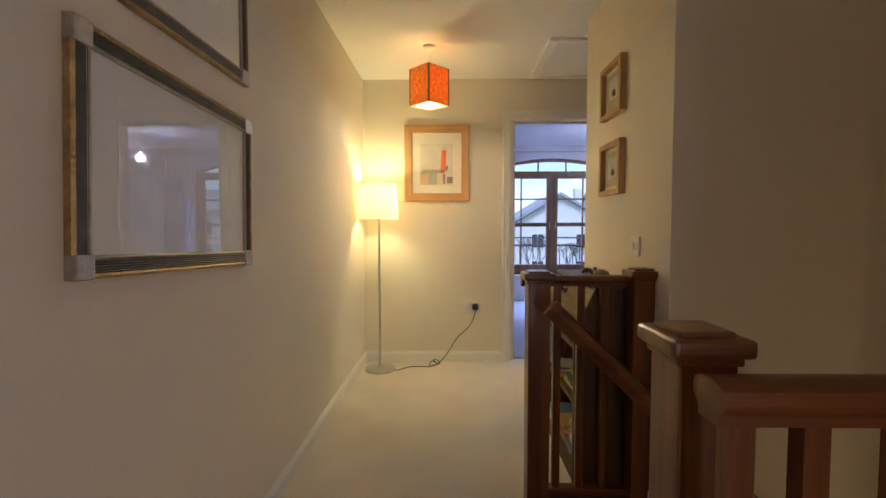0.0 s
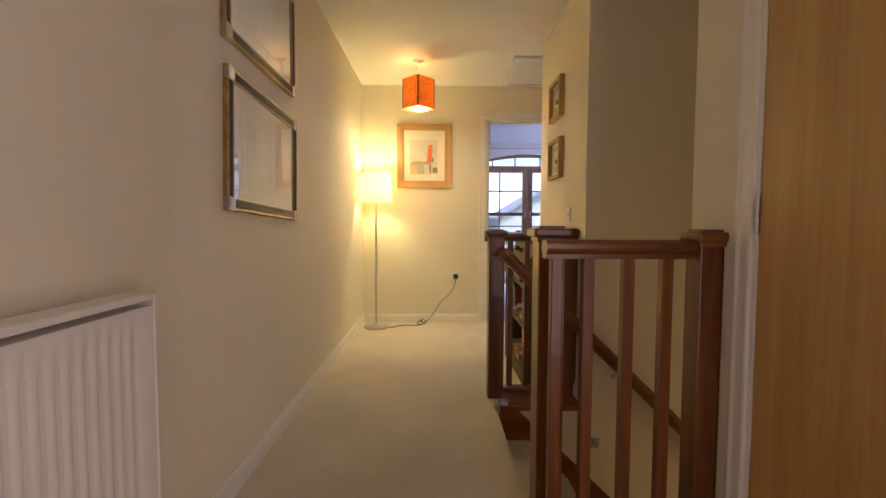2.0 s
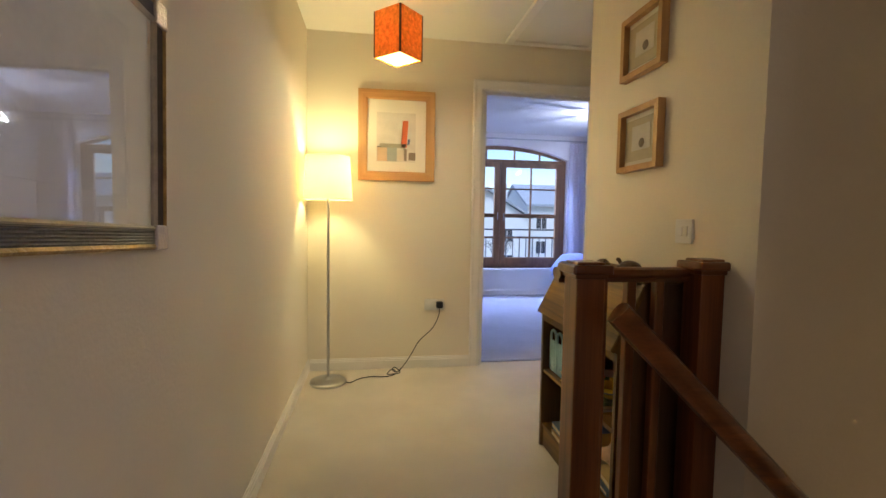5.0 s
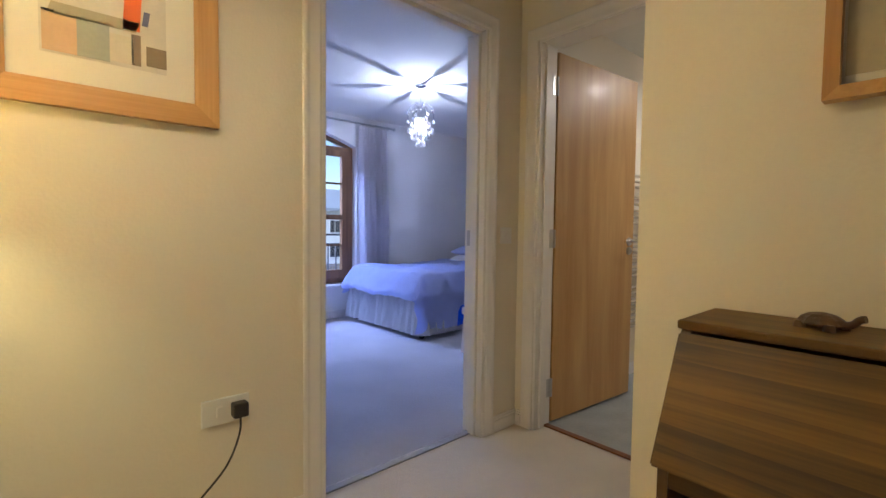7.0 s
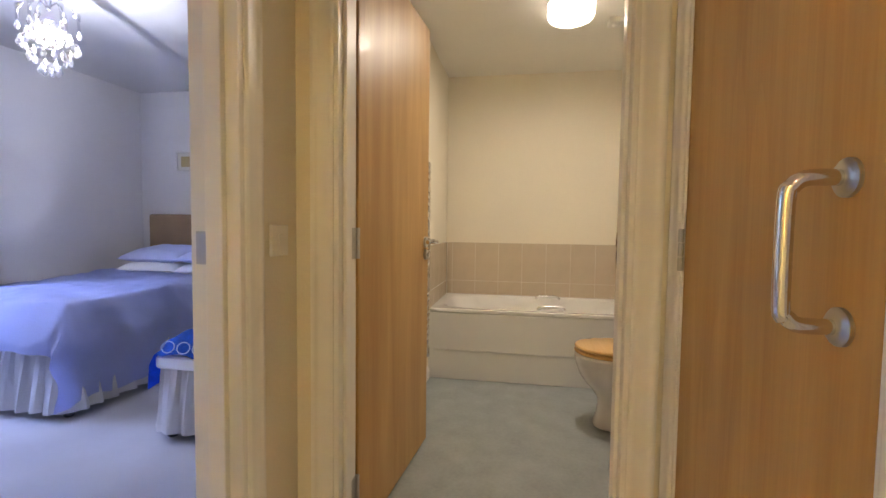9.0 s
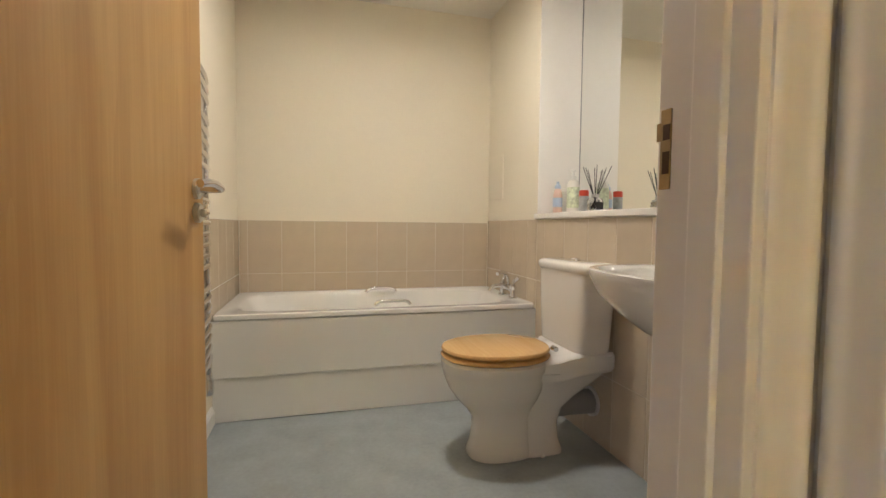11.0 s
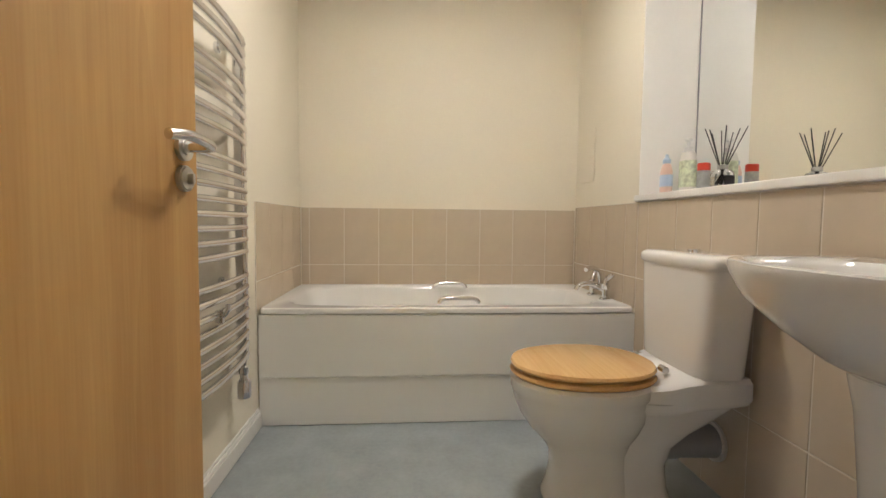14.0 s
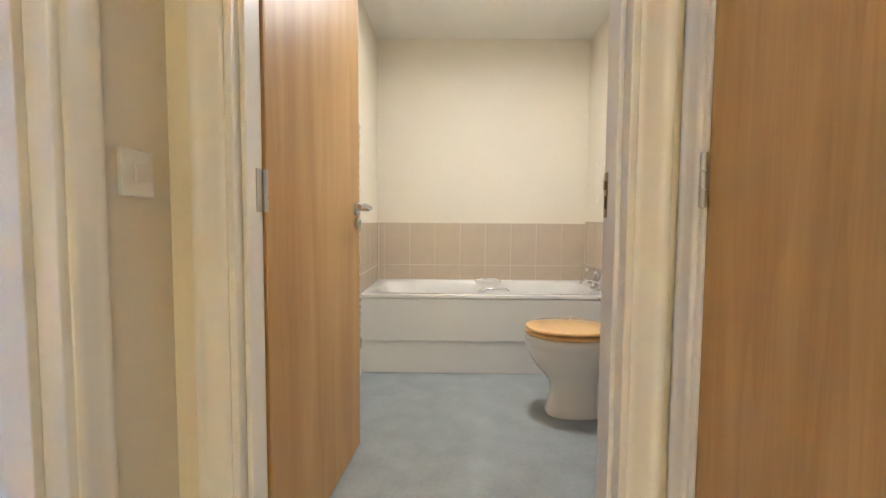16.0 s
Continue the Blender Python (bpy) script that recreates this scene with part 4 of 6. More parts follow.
PAGE = mat("cream_paper", (0.62, 0.55, 0.40), 0.9, 0.08, 20, 0.1, 200, stretch=(1, 1, 12))
COVERS = [mat("book_cover_%s" % n, c, 0.5, 0.1, 8, 0.03, 80) for n, c in (("buff", (0.55, 0.42, 0.22)), ("ochre", (0.50, 0.30, 0.07)), ("green", (0.16, 0.20, 0.10)), ("red", (0.38, 0.07, 0.04)), ("blue", (0.10, 0.16, 0.26)), ("white", (0.66, 0.63, 0.56)))]
rng = random.Random(4)


def book(x, y, z, w, d, h, cover, turn):
    m = Matrix.Translation((x, y, z)) @ Matrix.Rotation(radians(turn), 4, "Z")
    ob = thing("book", "paperback lying in a stack on the bureau shelf", "book", (x, y, z), "books on the bureau shelves")
    part("pages", turned(box(bmesh.new(), -w / 2 + 0.003, w / 2 - 0.003, -d / 2 + 0.003, d / 2 - 0.001, 0.002, h - 0.002), m), PAGE, ob)
    bm = boxes((-w / 2, w / 2, -d / 2, d / 2, 0, 0.002), (-w / 2, w / 2, -d / 2, d / 2, h - 0.002, h), (-w / 2, w / 2, -d / 2 - 0.002, -d / 2, 0, h))
    part("cover", turned(bm, m), COVERS[cover], ob)


z = 0.386
for i in range(8):
    h = rng.uniform(0.004, 0.009)
    book(1.425 + rng.uniform(-0.02, 0.015), -1.510 + rng.uniform(-0.012, 0.012), z, 0.205 + rng.uniform(-0.03, 0.02), 0.145 + rng.uniform(-0.02, 0.01), h, (0, 5, 1, 3, 5, 0, 4, 5)[i], rng.uniform(-16, 16))
    z += h
z = 0.386
for i in range(4):
    h = rng.uniform(0.008, 0.013)
    book(1.43, -1.70, z, 0.22, 0.17, h, (1, 5, 0, 2)[i], rng.uniform(-8, 8))
    z += h
ORANGE = mat("orange_plastic", (0.75, 0.22, 0.02), 0.4, 0.05, 10, 0.02, 60)
YELLOW = mat("yellow_plastic", (0.72, 0.50, 0.05), 0.4, 0.05, 10, 0.02, 60)
GREEN = mat("green_plastic", (0.08, 0.28, 0.07), 0.4, 0.05, 10, 0.02, 60)
TOY = thing("toy_caterpillar", "orange and green ringed toy on the books", "toy", (1.46, -1.66, z))
part("head", lathe(bmesh.new(), [(0.001, -0.03), (0.018, -0.024), (0.029, 0), (0.018, 0.024), (0.001, 0.03)], (1.385, -1.632, z + 0.03), 18), ORANGE, TOY, "", True)
for i in range(6):
    c = (1.405 + 0.020 * i, -1.646 - 0.012 * i, z + 0.028)
    part("ring", lathe(bmesh.new(), [(0.001, -0.022), (0.022, -0.016), (0.027, 0), (0.022, 0.016), (0.001, 0.022)], c, 16), (GREEN, YELLOW)[i % 2], TOY, "", True)
BWL = thing("striped_bowl", "yellow and blue striped bowl on the bureau shelf", "bowl", (1.372, -1.735, z))
part("bowl", lathe(bmesh.new(), [(0.018, 0), (0.033, 0.012), (0.048, 0.036), (0.053, 0.051), (0.050, 0.051), (0.045, 0.036), (0.03, 0.015), (0.0, 0.012)], (1.372, -1.735, z), 28), YELLOW, BWL, "", True)
part("stripe", lathe(bmesh.new(), [(0.0425, 0.026), (0.0465, 0.033), (0.0480, 0.033), (0.0440, 0.026)], (1.372, -1.735, z), 28, cap=False), COVERS[4], BWL)
for k, (y, lab) in enumerate(((-1.45, 0), (-1.64, 1), (-1.82, 2))):
    z = 0.116
    for i in range(3 + k % 2):
        h = rng.uniform(0.012, 0.026)
        book(1.41 + rng.uniform(-0.015, 0.01), y + rng.uniform(-0.01, 0.01), z, 0.22, 0.155 if k < 3 else 0.12, h, (k + i * 2) % 6, rng.uniform(-6, 6))
        z += h
SHELL = mat("pale_pink_shell", (0.62, 0.46, 0.36), 0.35, 0.15, 18, 0.15, 60)
SH = thing("sea_shell", "pale spiral sea shell on the bureau shelf", "ornament", (1.33, -1.79, 0.2))
part("shell_body", tube(bmesh.new(), [(1.345 + 0.02 * math.cos(a), -1.80 + 0.02 * math.sin(a), 0.205 + 0.012 * a) for a in [0.5 * k for k in range(12)]], 0.024, 10), SHELL, SH, "", True)

# ---- bathroom: tiles ----
TILE_MESH = {}


def tile_mesh(w, h):
    key = (round(w, 3), round(h, 3))
    if key not in TILE_MESH:
        bm = box(bmesh.new(), 0, w, -0.0065, -0.001, 0, h, bevel=0.0016, seg=1)
        me = bpy.data.meshes.new("tile")
        bm.to_mesh(me)
        bm.free()
        me.materials.append(TILE)
        TILE_MESH[key] = me
    return TILE_MESH[key]


def tile_panel(wall, m, cols, rows):
    """Tiles between the joint lines cols and rows, on the plane that m carries (x along, z up, y into the wall)."""
    g = 0.0018
    part("grout", turned(box(bmesh.new(), cols[0], cols[-1], -0.0048, 0.0, rows[0], rows[-1]), m), GROUT, wall)
    for a, b in zip(cols, cols[1:]):
        for c, d in zip(rows, rows[1:]):
            t = new("tile", tile_mesh(b - a - 2 * g, d - c - 2 * g))
            t.parent = wall
            t.matrix_world = m @ Matrix.Translation((a + g, 0, c + g))


def spaced(first, step, last):
    out = [first]
    while out[-1] + step < last - 0.02:
        out.append(round(out[-1] + step, 4))
    return out + [last]


# ---- bath ----
def oval(cx, cy, ax, ay, z, e=2.0, n=56, egg=0.0):
    """Superellipse ring; egg: narrows it towards +y."""
    out = []
    for i in range(n):
        a = 2 * math.pi * (i + 0.5) / n
        c, s = math.cos(a), math.sin(a)
        y = math.copysign(abs(s) ** (2 / e), s)
        x = math.copysign(abs(c) ** (2 / e), c) * (1 - egg * y)
        out.append((cx + ax * x, cy + ay * y, z))
    return out


bcx, bcy, bax, bay = (4.288 + BB - 0.009) / 2, (RB + LB) / 2, (BB - 0.009 - 4.288) / 2, (LB - RB) / 2 - 0.009
BATH = thing("bathtub", "white acrylic bathtub with a two-part front panel", "bathtub", (bcx, bcy, 0))
bm = bmesh.new()
ring_mesh(bm, [oval(bcx, bcy, bax - 0.004, bay, 0.4775, 40), oval(bcx, bcy, bax, bay, 0.480, 40), oval(bcx, bcy, bax, bay, 0.483, 40), oval(bcx, bcy, bax, bay, 0.494, 40), oval(bcx, bcy, bax - 0.0015, bay - 0.002, 0.4995, 40), oval(bcx, bcy, bax - 0.006, bay - 0.003, 0.502, 40), oval(bcx, bcy, bax - 0.014, bay - 0.006, 0.502, 40),
               oval(bcx, bcy + 0.01, bax - 0.062, bay - 0.075, 0.502, 6), oval(bcx, bcy + 0.01, bax - 0.076, bay - 0.092, 0.490, 5), oval(bcx, bcy + 0.0, bax - 0.10, bay - 0.13, 0.40, 4.5),
               oval(bcx, bcy - 0.03, bax - 0.13, bay - 0.20, 0.24, 4), oval(bcx, bcy - 0.05, bax - 0.165, bay - 0.28, 0.15, 3.5), oval(bcx, bcy - 0.05, bax - 0.22, bay - 0.36, 0.135, 3)], cap=False)
bm.faces.new([v for v in bm.verts][-56:])
part("tub", bm, ACRYLIC, BATH, "", True)
part("front_panel", box(bmesh.new(), 4.291, 4.315, RB + 0.004, LB - 0.004, 0.205, 0.4755, bevel=0.006), ACRYLIC, BATH)
part("lower_panel", box(bmesh.new(), 4.297, 4.320, RB + 0.004, LB - 0.004, 0.0, 0.207, bevel=0.003), ACRYLIC, BATH)
for x, z, dz in ((4.935, 0.502, 0.018), (4.452, 0.502, 0.014)):
    grip = tube(bmesh.new(), smooth_path([(x, -0.785, z - 0.008), (x, -0.80, z + dz * 0.6), (x, -0.835, z + dz), (x, -0.925, z + dz), (x, -0.96, z + dz * 0.6), (x, -0.975, z - 0.008)], 5), 0.009, 12)
    part("grab_handle", grip, CHROME, BATH, "chrome bath grip", True)
part("overflow", lathe(bmesh.new(), [(0.0, 0.006), (0.03, 0.005), (0.032, 0)], (0, 0, 0), 20, cap=False), CHROME, BATH, "", True).matrix_world = Matrix.Translation((bcx, -1.485, 0.37)) @ Matrix.Rotation(radians(-75), 4, "X")
BT = thing("bath_mixer_tap", "chrome bath mixer tap on the tub rim", "tap", (4.56, -1.59, 0.502))
for x in (4.485, 4.635):
    part("pillar", lathe(bmesh.new(), [(0.026, 0.0), (0.026, 0.006), (0.016, 0.012), (0.015, 0.05), (0.020, 0.056), (0.020, 0.075), (0.012, 0.082), (0.0, 0.083)], (x, -1.592, 0.502), 20), CHROME, BT, "", True)
    part("tap_head", tube(bmesh.new(), smooth_path([(x, -1.592, 0.575), (x, -1.60, 0.60), (x + (0.02 if x > 4.56 else -0.02), -1.62, 0.625)], 4), 0.013, 12), CHROME, BT, "", True)
part("tap_body", tube(bmesh.new(), [(4.485, -1.592, 0.555), (4.635, -1.592, 0.555)], 0.017, 16), CHROME, BT, "", True)
part("spout", tube(bmesh.new(), smooth_path([(4.56, -1.592, 0.555), (4.56, -1.56, 0.57), (4.56, -1.50, 0.565), (4.56, -1.475, 0.535)], 5), 0.013, 14), CHROME, BT, "", True)
part("shower_handset", tube(bmesh.new(), smooth_path([(4.56, -1.60, 0.57), (4.55, -1.585, 0.63), (4.53, -1.545, 0.652), (4.50, -1.50, 0.645)], 5), 0.011, 12), CHROME, BT, "chrome shower handset in its cradle", True)

# ---- toilet ----
tx = 3.748
WC = thing("toilet", "white close-coupled toilet with a closed pine seat", "toilet", (tx, -1.3, 0))
bm = bmesh.new()
ring_mesh(bm, [oval(tx, -1.215, 0.104, 0.140, 0.0, 2.6), oval(tx, -1.215, 0.103, 0.139, 0.014, 2.6), oval(tx, -1.217, 0.094, 0.128, 0.05, 2.5), oval(tx, -1.219, 0.088, 0.121, 0.11, 2.4), oval(tx, -1.217, 0.090, 0.124, 0.155, 2.3),
               oval(tx, -1.210, 0.106, 0.144, 0.195, 2.25), oval(tx, -1.201, 0.132, 0.174, 0.235, 2.2, egg=0.03), oval(tx, -1.194, 0.154, 0.198, 0.280, 2.2, egg=0.05), oval(tx, -1.189, 0.168, 0.211, 0.325, 2.2, egg=0.06), oval(tx, -1.187, 0.173, 0.2145, 0.352, 2.2, egg=0.06),
               oval(tx, -1.186, 0.180, 0.218, 0.360, 2.2, egg=0.06), oval(tx, -1.186, 0.181, 0.219, 0.388, 2.2, egg=0.06), oval(tx, -1.186, 0.172, 0.210, 0.398, 2.2, egg=0.06)])
part("bowl", bm, CERAMIC, WC, "", True)
bm = bmesh.new()
ring_mesh(bm, [oval(tx, -1.370, 0.096, 0.100, 0.0, 4), oval(tx, -1.370, 0.095, 0.099, 0.014, 4), oval(tx, -1.368, 0.080, 0.090, 0.05, 3.6), oval(tx, -1.368, 0.074, 0.088, 0.12, 3.2), oval(tx, -1.378, 0.078, 0.102, 0.180, 3.2),
               oval(tx, -1.402, 0.092, 0.134, 0.230, 3.5), oval(tx, -1.430, 0.114, 0.170, 0.280, 4), oval(tx, -1.455, 0.136, 0.182, 0.325, 5), oval(tx, -1.460, 0.150, 0.180, 0.350, 5)])
part("trapway", bm, CERAMIC, WC, "", True)
bm = bmesh.new()
sec = lambda y, hw, zb, zt: [(tx - hw, y, zt - 0.012), (tx - hw + 0.014, y, zt), (tx + hw - 0.014, y, zt), (tx + hw, y, zt - 0.012), (tx + hw, y, zb + 0.02), (tx + hw - 0.016, y, zb), (tx - hw + 0.016, y, zb), (tx - hw, y, zb + 0.02)]
ring_mesh(bm, [sec(-1.630, 0.168, 0.345, 0.425), sec(-1.60, 0.171, 0.342, 0.427), sec(-1.48, 0.168, 0.330, 0.426), sec(-1.44, 0.160, 0.318, 0.418), sec(-1.40, 0.148, 0.308, 0.404), sec(-1.34, 0.140, 0.306, 0.397), sec(-1.28, 0.14, 0.32, 0.396)])
part("rear_shelf", bm, CERAMIC, WC, "", True)
bm = bmesh.new()
ring_mesh(bm, [oval(tx, -1.545, 0.166, 0.074, 0.424, 6), oval(tx, -1.545, 0.172, 0.076, 0.44, 6), oval(tx, -1.546, 0.186, 0.079, 0.60, 6), oval(tx, -1.547, 0.193, 0.081, 0.742, 6)])
part("cistern", bm, CERAMIC, WC, "", True)
bm = bmesh.new()
ring_mesh(bm, [oval(tx, -1.547, 0.196, 0.083, 0.740, 6), oval(tx, -1.547, 0.204, 0.087, 0.748, 6), oval(tx, -1.547, 0.205, 0.088, 0.764, 6), oval(tx, -1.547, 0.200, 0.083, 0.774, 6), oval(tx, -1.547, 0.188, 0.073, 0.780, 5), oval(tx, -1.547, 0.15, 0.05, 0.783, 5)])
part("cistern_lid", bm, CERAMIC, WC, "", True)
part("flush_button", lathe(bmesh.new(), [(0.021, 0), (0.021, 0.006), (0.017, 0.009), (0.0, 0.009)], (tx, -1.547, 0.782), 24), CHROME, WC, "chrome flush button", True)
for nm, z, ax, ay, hgt in (("seat", 0.400, 0.184, 0.222, 0.020), ("lid", 0.4225, 0.182, 0.220, 0.022)):
    bm = bmesh.new()
    cyy = -1.188
    ring_mesh(bm, [oval(tx, cyy, ax - 0.010, ay - 0.010, z, 2.2, egg=0.05), oval(tx, cyy, ax - 0.002, ay - 0.002, z + hgt * 0.25, 2.2, egg=0.05), oval(tx, cyy, ax, ay, z + hgt * 0.5, 2.2, egg=0.05),
                   oval(tx, cyy, ax - 0.004, ay - 0.004, z + hgt * 0.85, 2.2, egg=0.05), oval(tx, cyy, ax - 0.014, ay - 0.014, z + hgt, 2.2, egg=0.05)])
    part(nm, bm, SEAT_WOOD, WC, "varnished pine toilet %s" % nm, True)
for s in (-0.075, 0.075):
    part("seat_hinge", tube(bmesh.new(), [(tx + s - 0.014, -1.415, 0.431), (tx + s + 0.014, -1.415, 0.431)], 0.011, 14), CHROME, WC, "", True)
    part("foot_bolt_cap", lathe(bmesh.new(), [(0.010, 0), (0.010, 0.006), (0.004, 0.012), (0.0, 0.012)], (tx + s * 1.25, -1.36, 0.0), 12), PLASTIC, WC, "", True)
SP = thing("soil_pipe", "grey plastic waste pipe behind the toilet", "pipe", (tx, -1.6, 0.17))
part("pipe", tube(bmesh.new(), [(tx, -1.44, 0.175), (tx, -1.66, 0.165)], 0.052, 24), GREY_PLASTIC, SP, "", True)
part("pipe_collar", tube(bmesh.new(), [(tx, -1.632, 0.166), (tx, -1.642, 0.166)], 0.064, 28), PLASTIC, SP, "white wall collar", True)
part("pipe_collar", tube(bmesh.new(), [(tx, -1.45, 0.175), (tx, -1.50, 0.173)], 0.057, 24), GREY_PLASTIC, SP, "", True)

# ---- washbasin ----
sx, sy = 3.035, -1.437
WB_ = thing("washbasin", "white ceramic pedestal washbasin", "washbasin", (sx, -1.45, 0))


def dshape(ax, ay, z, yc, n=64, flat=1.0):
    """Round at the front (+y), straighter at the wall."""
    out = []
    for i in range(n):
        a = 2 * math.pi * (i + 0.5) / n
        c, s = math.cos(a), math.sin(a)
        e = 2.3 if s > 0 else 7.0
        out.append((sx + ax * math.copysign(abs(c) ** (2 / (2.3 if s > 0 else 4.5)), c), yc + ay * math.copysign(abs(s) ** (2 / e), s), z))
    return out


bm = bmesh.new()
ring_mesh(bm, [dshape(0.115, 0.11, 0.615, -1.50), dshape(0.15, 0.135, 0.637, -1.485), dshape(0.205, 0.165, 0.680, -1.465), dshape(0.262, 0.194, 0.732, -1.447), dshape(0.288, 0.203, 0.775, -1.440),
               dshape(0.293, 0.205, 0.792, sy), dshape(0.291, 0.204, 0.800, sy), dshape(0.283, 0.197, 0.803, sy), dshape(0.240, 0.140, 0.797, -1.405), dshape(0.228, 0.130, 0.785, -1.405), dshape(0.19, 0.11, 0.72, -1.41), dshape(0.10, 0.06, 0.675, -1.42), dshape(0.03, 0.02, 0.668, -1.42)])
part("basin", bm, CERAMIC, WB_, "", True)
bm = bmesh.new()
ring_mesh(bm, [oval(sx - 0.022, -1.50, 0.125, 0.105, 0.0, 2.6), oval(sx - 0.022, -1.50, 0.122, 0.102, 0.03, 2.6), oval(sx - 0.022, -1.50, 0.108, 0.092, 0.15, 2.5), oval(sx - 0.022, -1.50, 0.106, 0.090, 0.40, 2.5), oval(sx - 0.022, -1.498, 0.118, 0.10, 0.55, 2.5), oval(sx - 0.02, -1.495, 0.135, 0.112, 0.640, 2.4)])
part("pedestal", bm, CERAMIC, WB_, "", True)
TAP = thing("basin_mixer_tap", "chrome basin mixer tap with two round heads", "tap", (sx, -1.585, 0.8))
part("tap_body", lathe(bmesh.new(), [(0.032, 0), (0.032, 0.008), (0.024, 0.02), (0.022, 0.045), (0.012, 0.055), (0.0, 0.056)], (sx, -1.585, 0.800), 22, 1.5, 1.0), CHROME, TAP, "", True)
part("spout", tube(bmesh.new(), smooth_path([(sx, -1.585, 0.84), (sx, -1.55, 0.865), (sx, -1.495, 0.868), (sx, -1.475, 0.850)], 5), 0.013, 14), CHROME, TAP, "", True)
part("waste_lift", tube(bmesh.new(), [(sx, -1.605, 0.84), (sx, -1.605, 0.905)], 0.004, 8), CHROME, TAP, "", True)
part("lift_knob", lathe(bmesh.new(), [(0.001, 0), (0.008, 0.004), (0.008, 0.012), (0.001, 0.016)], (sx, -1.605, 0.905), 14), CHROME, TAP, "", True)
for s in (-1, 1):
    ob = part("tap_head", lathe(bmesh.new(), [(0.012, 0), (0.014, 0.018), (0.029, 0.030), (0.032, 0.045), (0.028, 0.058), (0.012, 0.064), (0.0, 0.064)], (0, 0, 0), 20), CHROME, TAP, "", True)
    ob.matrix_world = Matrix.Translation((sx + s * 0.030, -1.585, 0.825)) @ Matrix.Rotation(radians(s * 48), 4, "Y")

# ---- mirrored recess and what stands on its ledge ----
LED = thing("ledge", "white painted ledge above the tiled half wall", "ledge", (3.43, -1.79, 0.98), kind="structure")
part("ledge_board", box(bmesh.new(), BX1 + 0.001, 4.309, -1.905, -1.628, 0.966, 0.994, bevel=0.007, seg=3), TRIM, LED)
MR = thing("wall_mirror", "large frameless mirror over the ledge", "mirror", (3.43, -1.936, 1.0))
part("mirror_glass", box(bmesh.new(), BX1 + 0.003, 4.305, -1.9055, -1.901, 0.996, 2.34), MIRROR, MR)
part("mirror_edge", box(bmesh.new(), 4.300, 4.3045, -1.9005, -1.899, 0.996, 2.34), GREY_PLASTIC, MR, "dark edge of the mirror glass")
# White paint made lighter than TRIM, standing in for light the recess lacks.
RECESS = mat("lifted_white_paint", (0.92, 0.90, 0.86), 0.5, 0.02, 4, 0.03, 60)
structure("trim", boxes((4.305, 4.3095, -1.905, -1.652, 0.996, 2.348)), RECESS, "white painted side of the mirror recess", "trim")


def bottle(name, label, x, y, prof, material, cap_prof, cap_mat, cat="bottle", sx_=1.0, sy_=0.62, band=None, band_mat=None, cap_name="cap"):
    ob = thing(name, label, cat, (x, y, 0.994))
    part("body", lathe(bmesh.new(), prof, (x, y, 0.994), 28, sx_, sy_), material, ob, "", True)
    part(cap_name, lathe(bmesh.new(), cap_prof, (x, y, 0.994), 20), cap_mat, ob, "", True)
    if band:
        r, a, b = band
        part("label_print", lathe(bmesh.new(), [(r, a), (r + 0.0006, a + 0.003), (r + 0.0006, b - 0.003), (r, b)], (x, y, 0.994), 28, sx_, sy_, cap=False), band_mat, ob, "printed label", True)
    return ob


PEACH = mat("peach_plastic", (0.72, 0.50, 0.42), 0.35, 0.04, 10, 0.0, 40)
MILK = mat("milky_plastic", (0.76, 0.75, 0.70), 0.35, 0.03, 10, 0.0, 40)
REDP = mat("red_plastic", (0.60, 0.06, 0.03), 0.35, 0.05, 10, 0.0, 40)
LILAC = mat("pale_blue_plastic", (0.45, 0.55, 0.70), 0.35, 0.05, 10, 0.0, 40)
LEAFY = mat("green_speckled_print", (0.62, 0.68, 0.50), 0.45, 0.35, 60, 0.0, 90)
PINKP = mat("pink_floral_print", (0.72, 0.60, 0.56), 0.45, 0.3, 55, 0.0, 90)
GREYP = mat("silver_can_print", (0.40, 0.42, 0.42), 0.35, 0.2, 40, 0.0, 90, metal=0.5)
iy = -1.726
bottle("lotion_bottle", "peach lotion bottle with a pale blue cap", 4.262, iy - 0.02, [(0.030, 0), (0.033, 0.004), (0.034, 0.07), (0.033, 0.10), (0.024, 0.128), (0.014, 0.135)], PEACH, [(0.016, 0.134), (0.016, 0.150), (0.008, 0.158), (0.006, 0.172), (0.0, 0.172)], LILAC, band=(0.0342, 0.035, 0.085), band_mat=LILAC)
bottle("shampoo_bottle", "white pump bottle with a leafy green label", 4.215, iy - 0.085, [(0.040, 0), (0.044, 0.005), (0.044, 0.145), (0.036, 0.172), (0.016, 0.182)], MILK, [(0.015, 0.181), (0.015, 0.198), (0.006, 0.200), (0.006, 0.222), (0.014, 0.224), (0.014, 0.232), (0.0, 0.233)], PLASTIC, band=(0.0442, 0.03, 0.14), band_mat=LEAFY, cap_name="pump")
bottle("aerosol_can", "small silver can with a red cap", 4.095, iy - 0.075, [(0.022, 0), (0.024, 0.003), (0.024, 0.082), (0.021, 0.088)], GREYP, [(0.0235, 0.086), (0.0235, 0.112), (0.020, 0.116), (0.0, 0.116)], REDP, sy_=1.0)
DF = thing("reed_diffuser", "glass reed diffuser with black sticks", "diffuser", (3.885, iy, 0.994))
part("jar", lathe(bmesh.new(), [(0.034, 0), (0.036, 0.004), (0.036, 0.05), (0.030, 0.06), (0.013, 0.066), (0.013, 0.078), (0.0, 0.078)], (3.885, iy, 0.994), 24), glass("tinted_glass", (0.75, 0.76, 0.76), 0.02), DF, "clear glass jar", True)
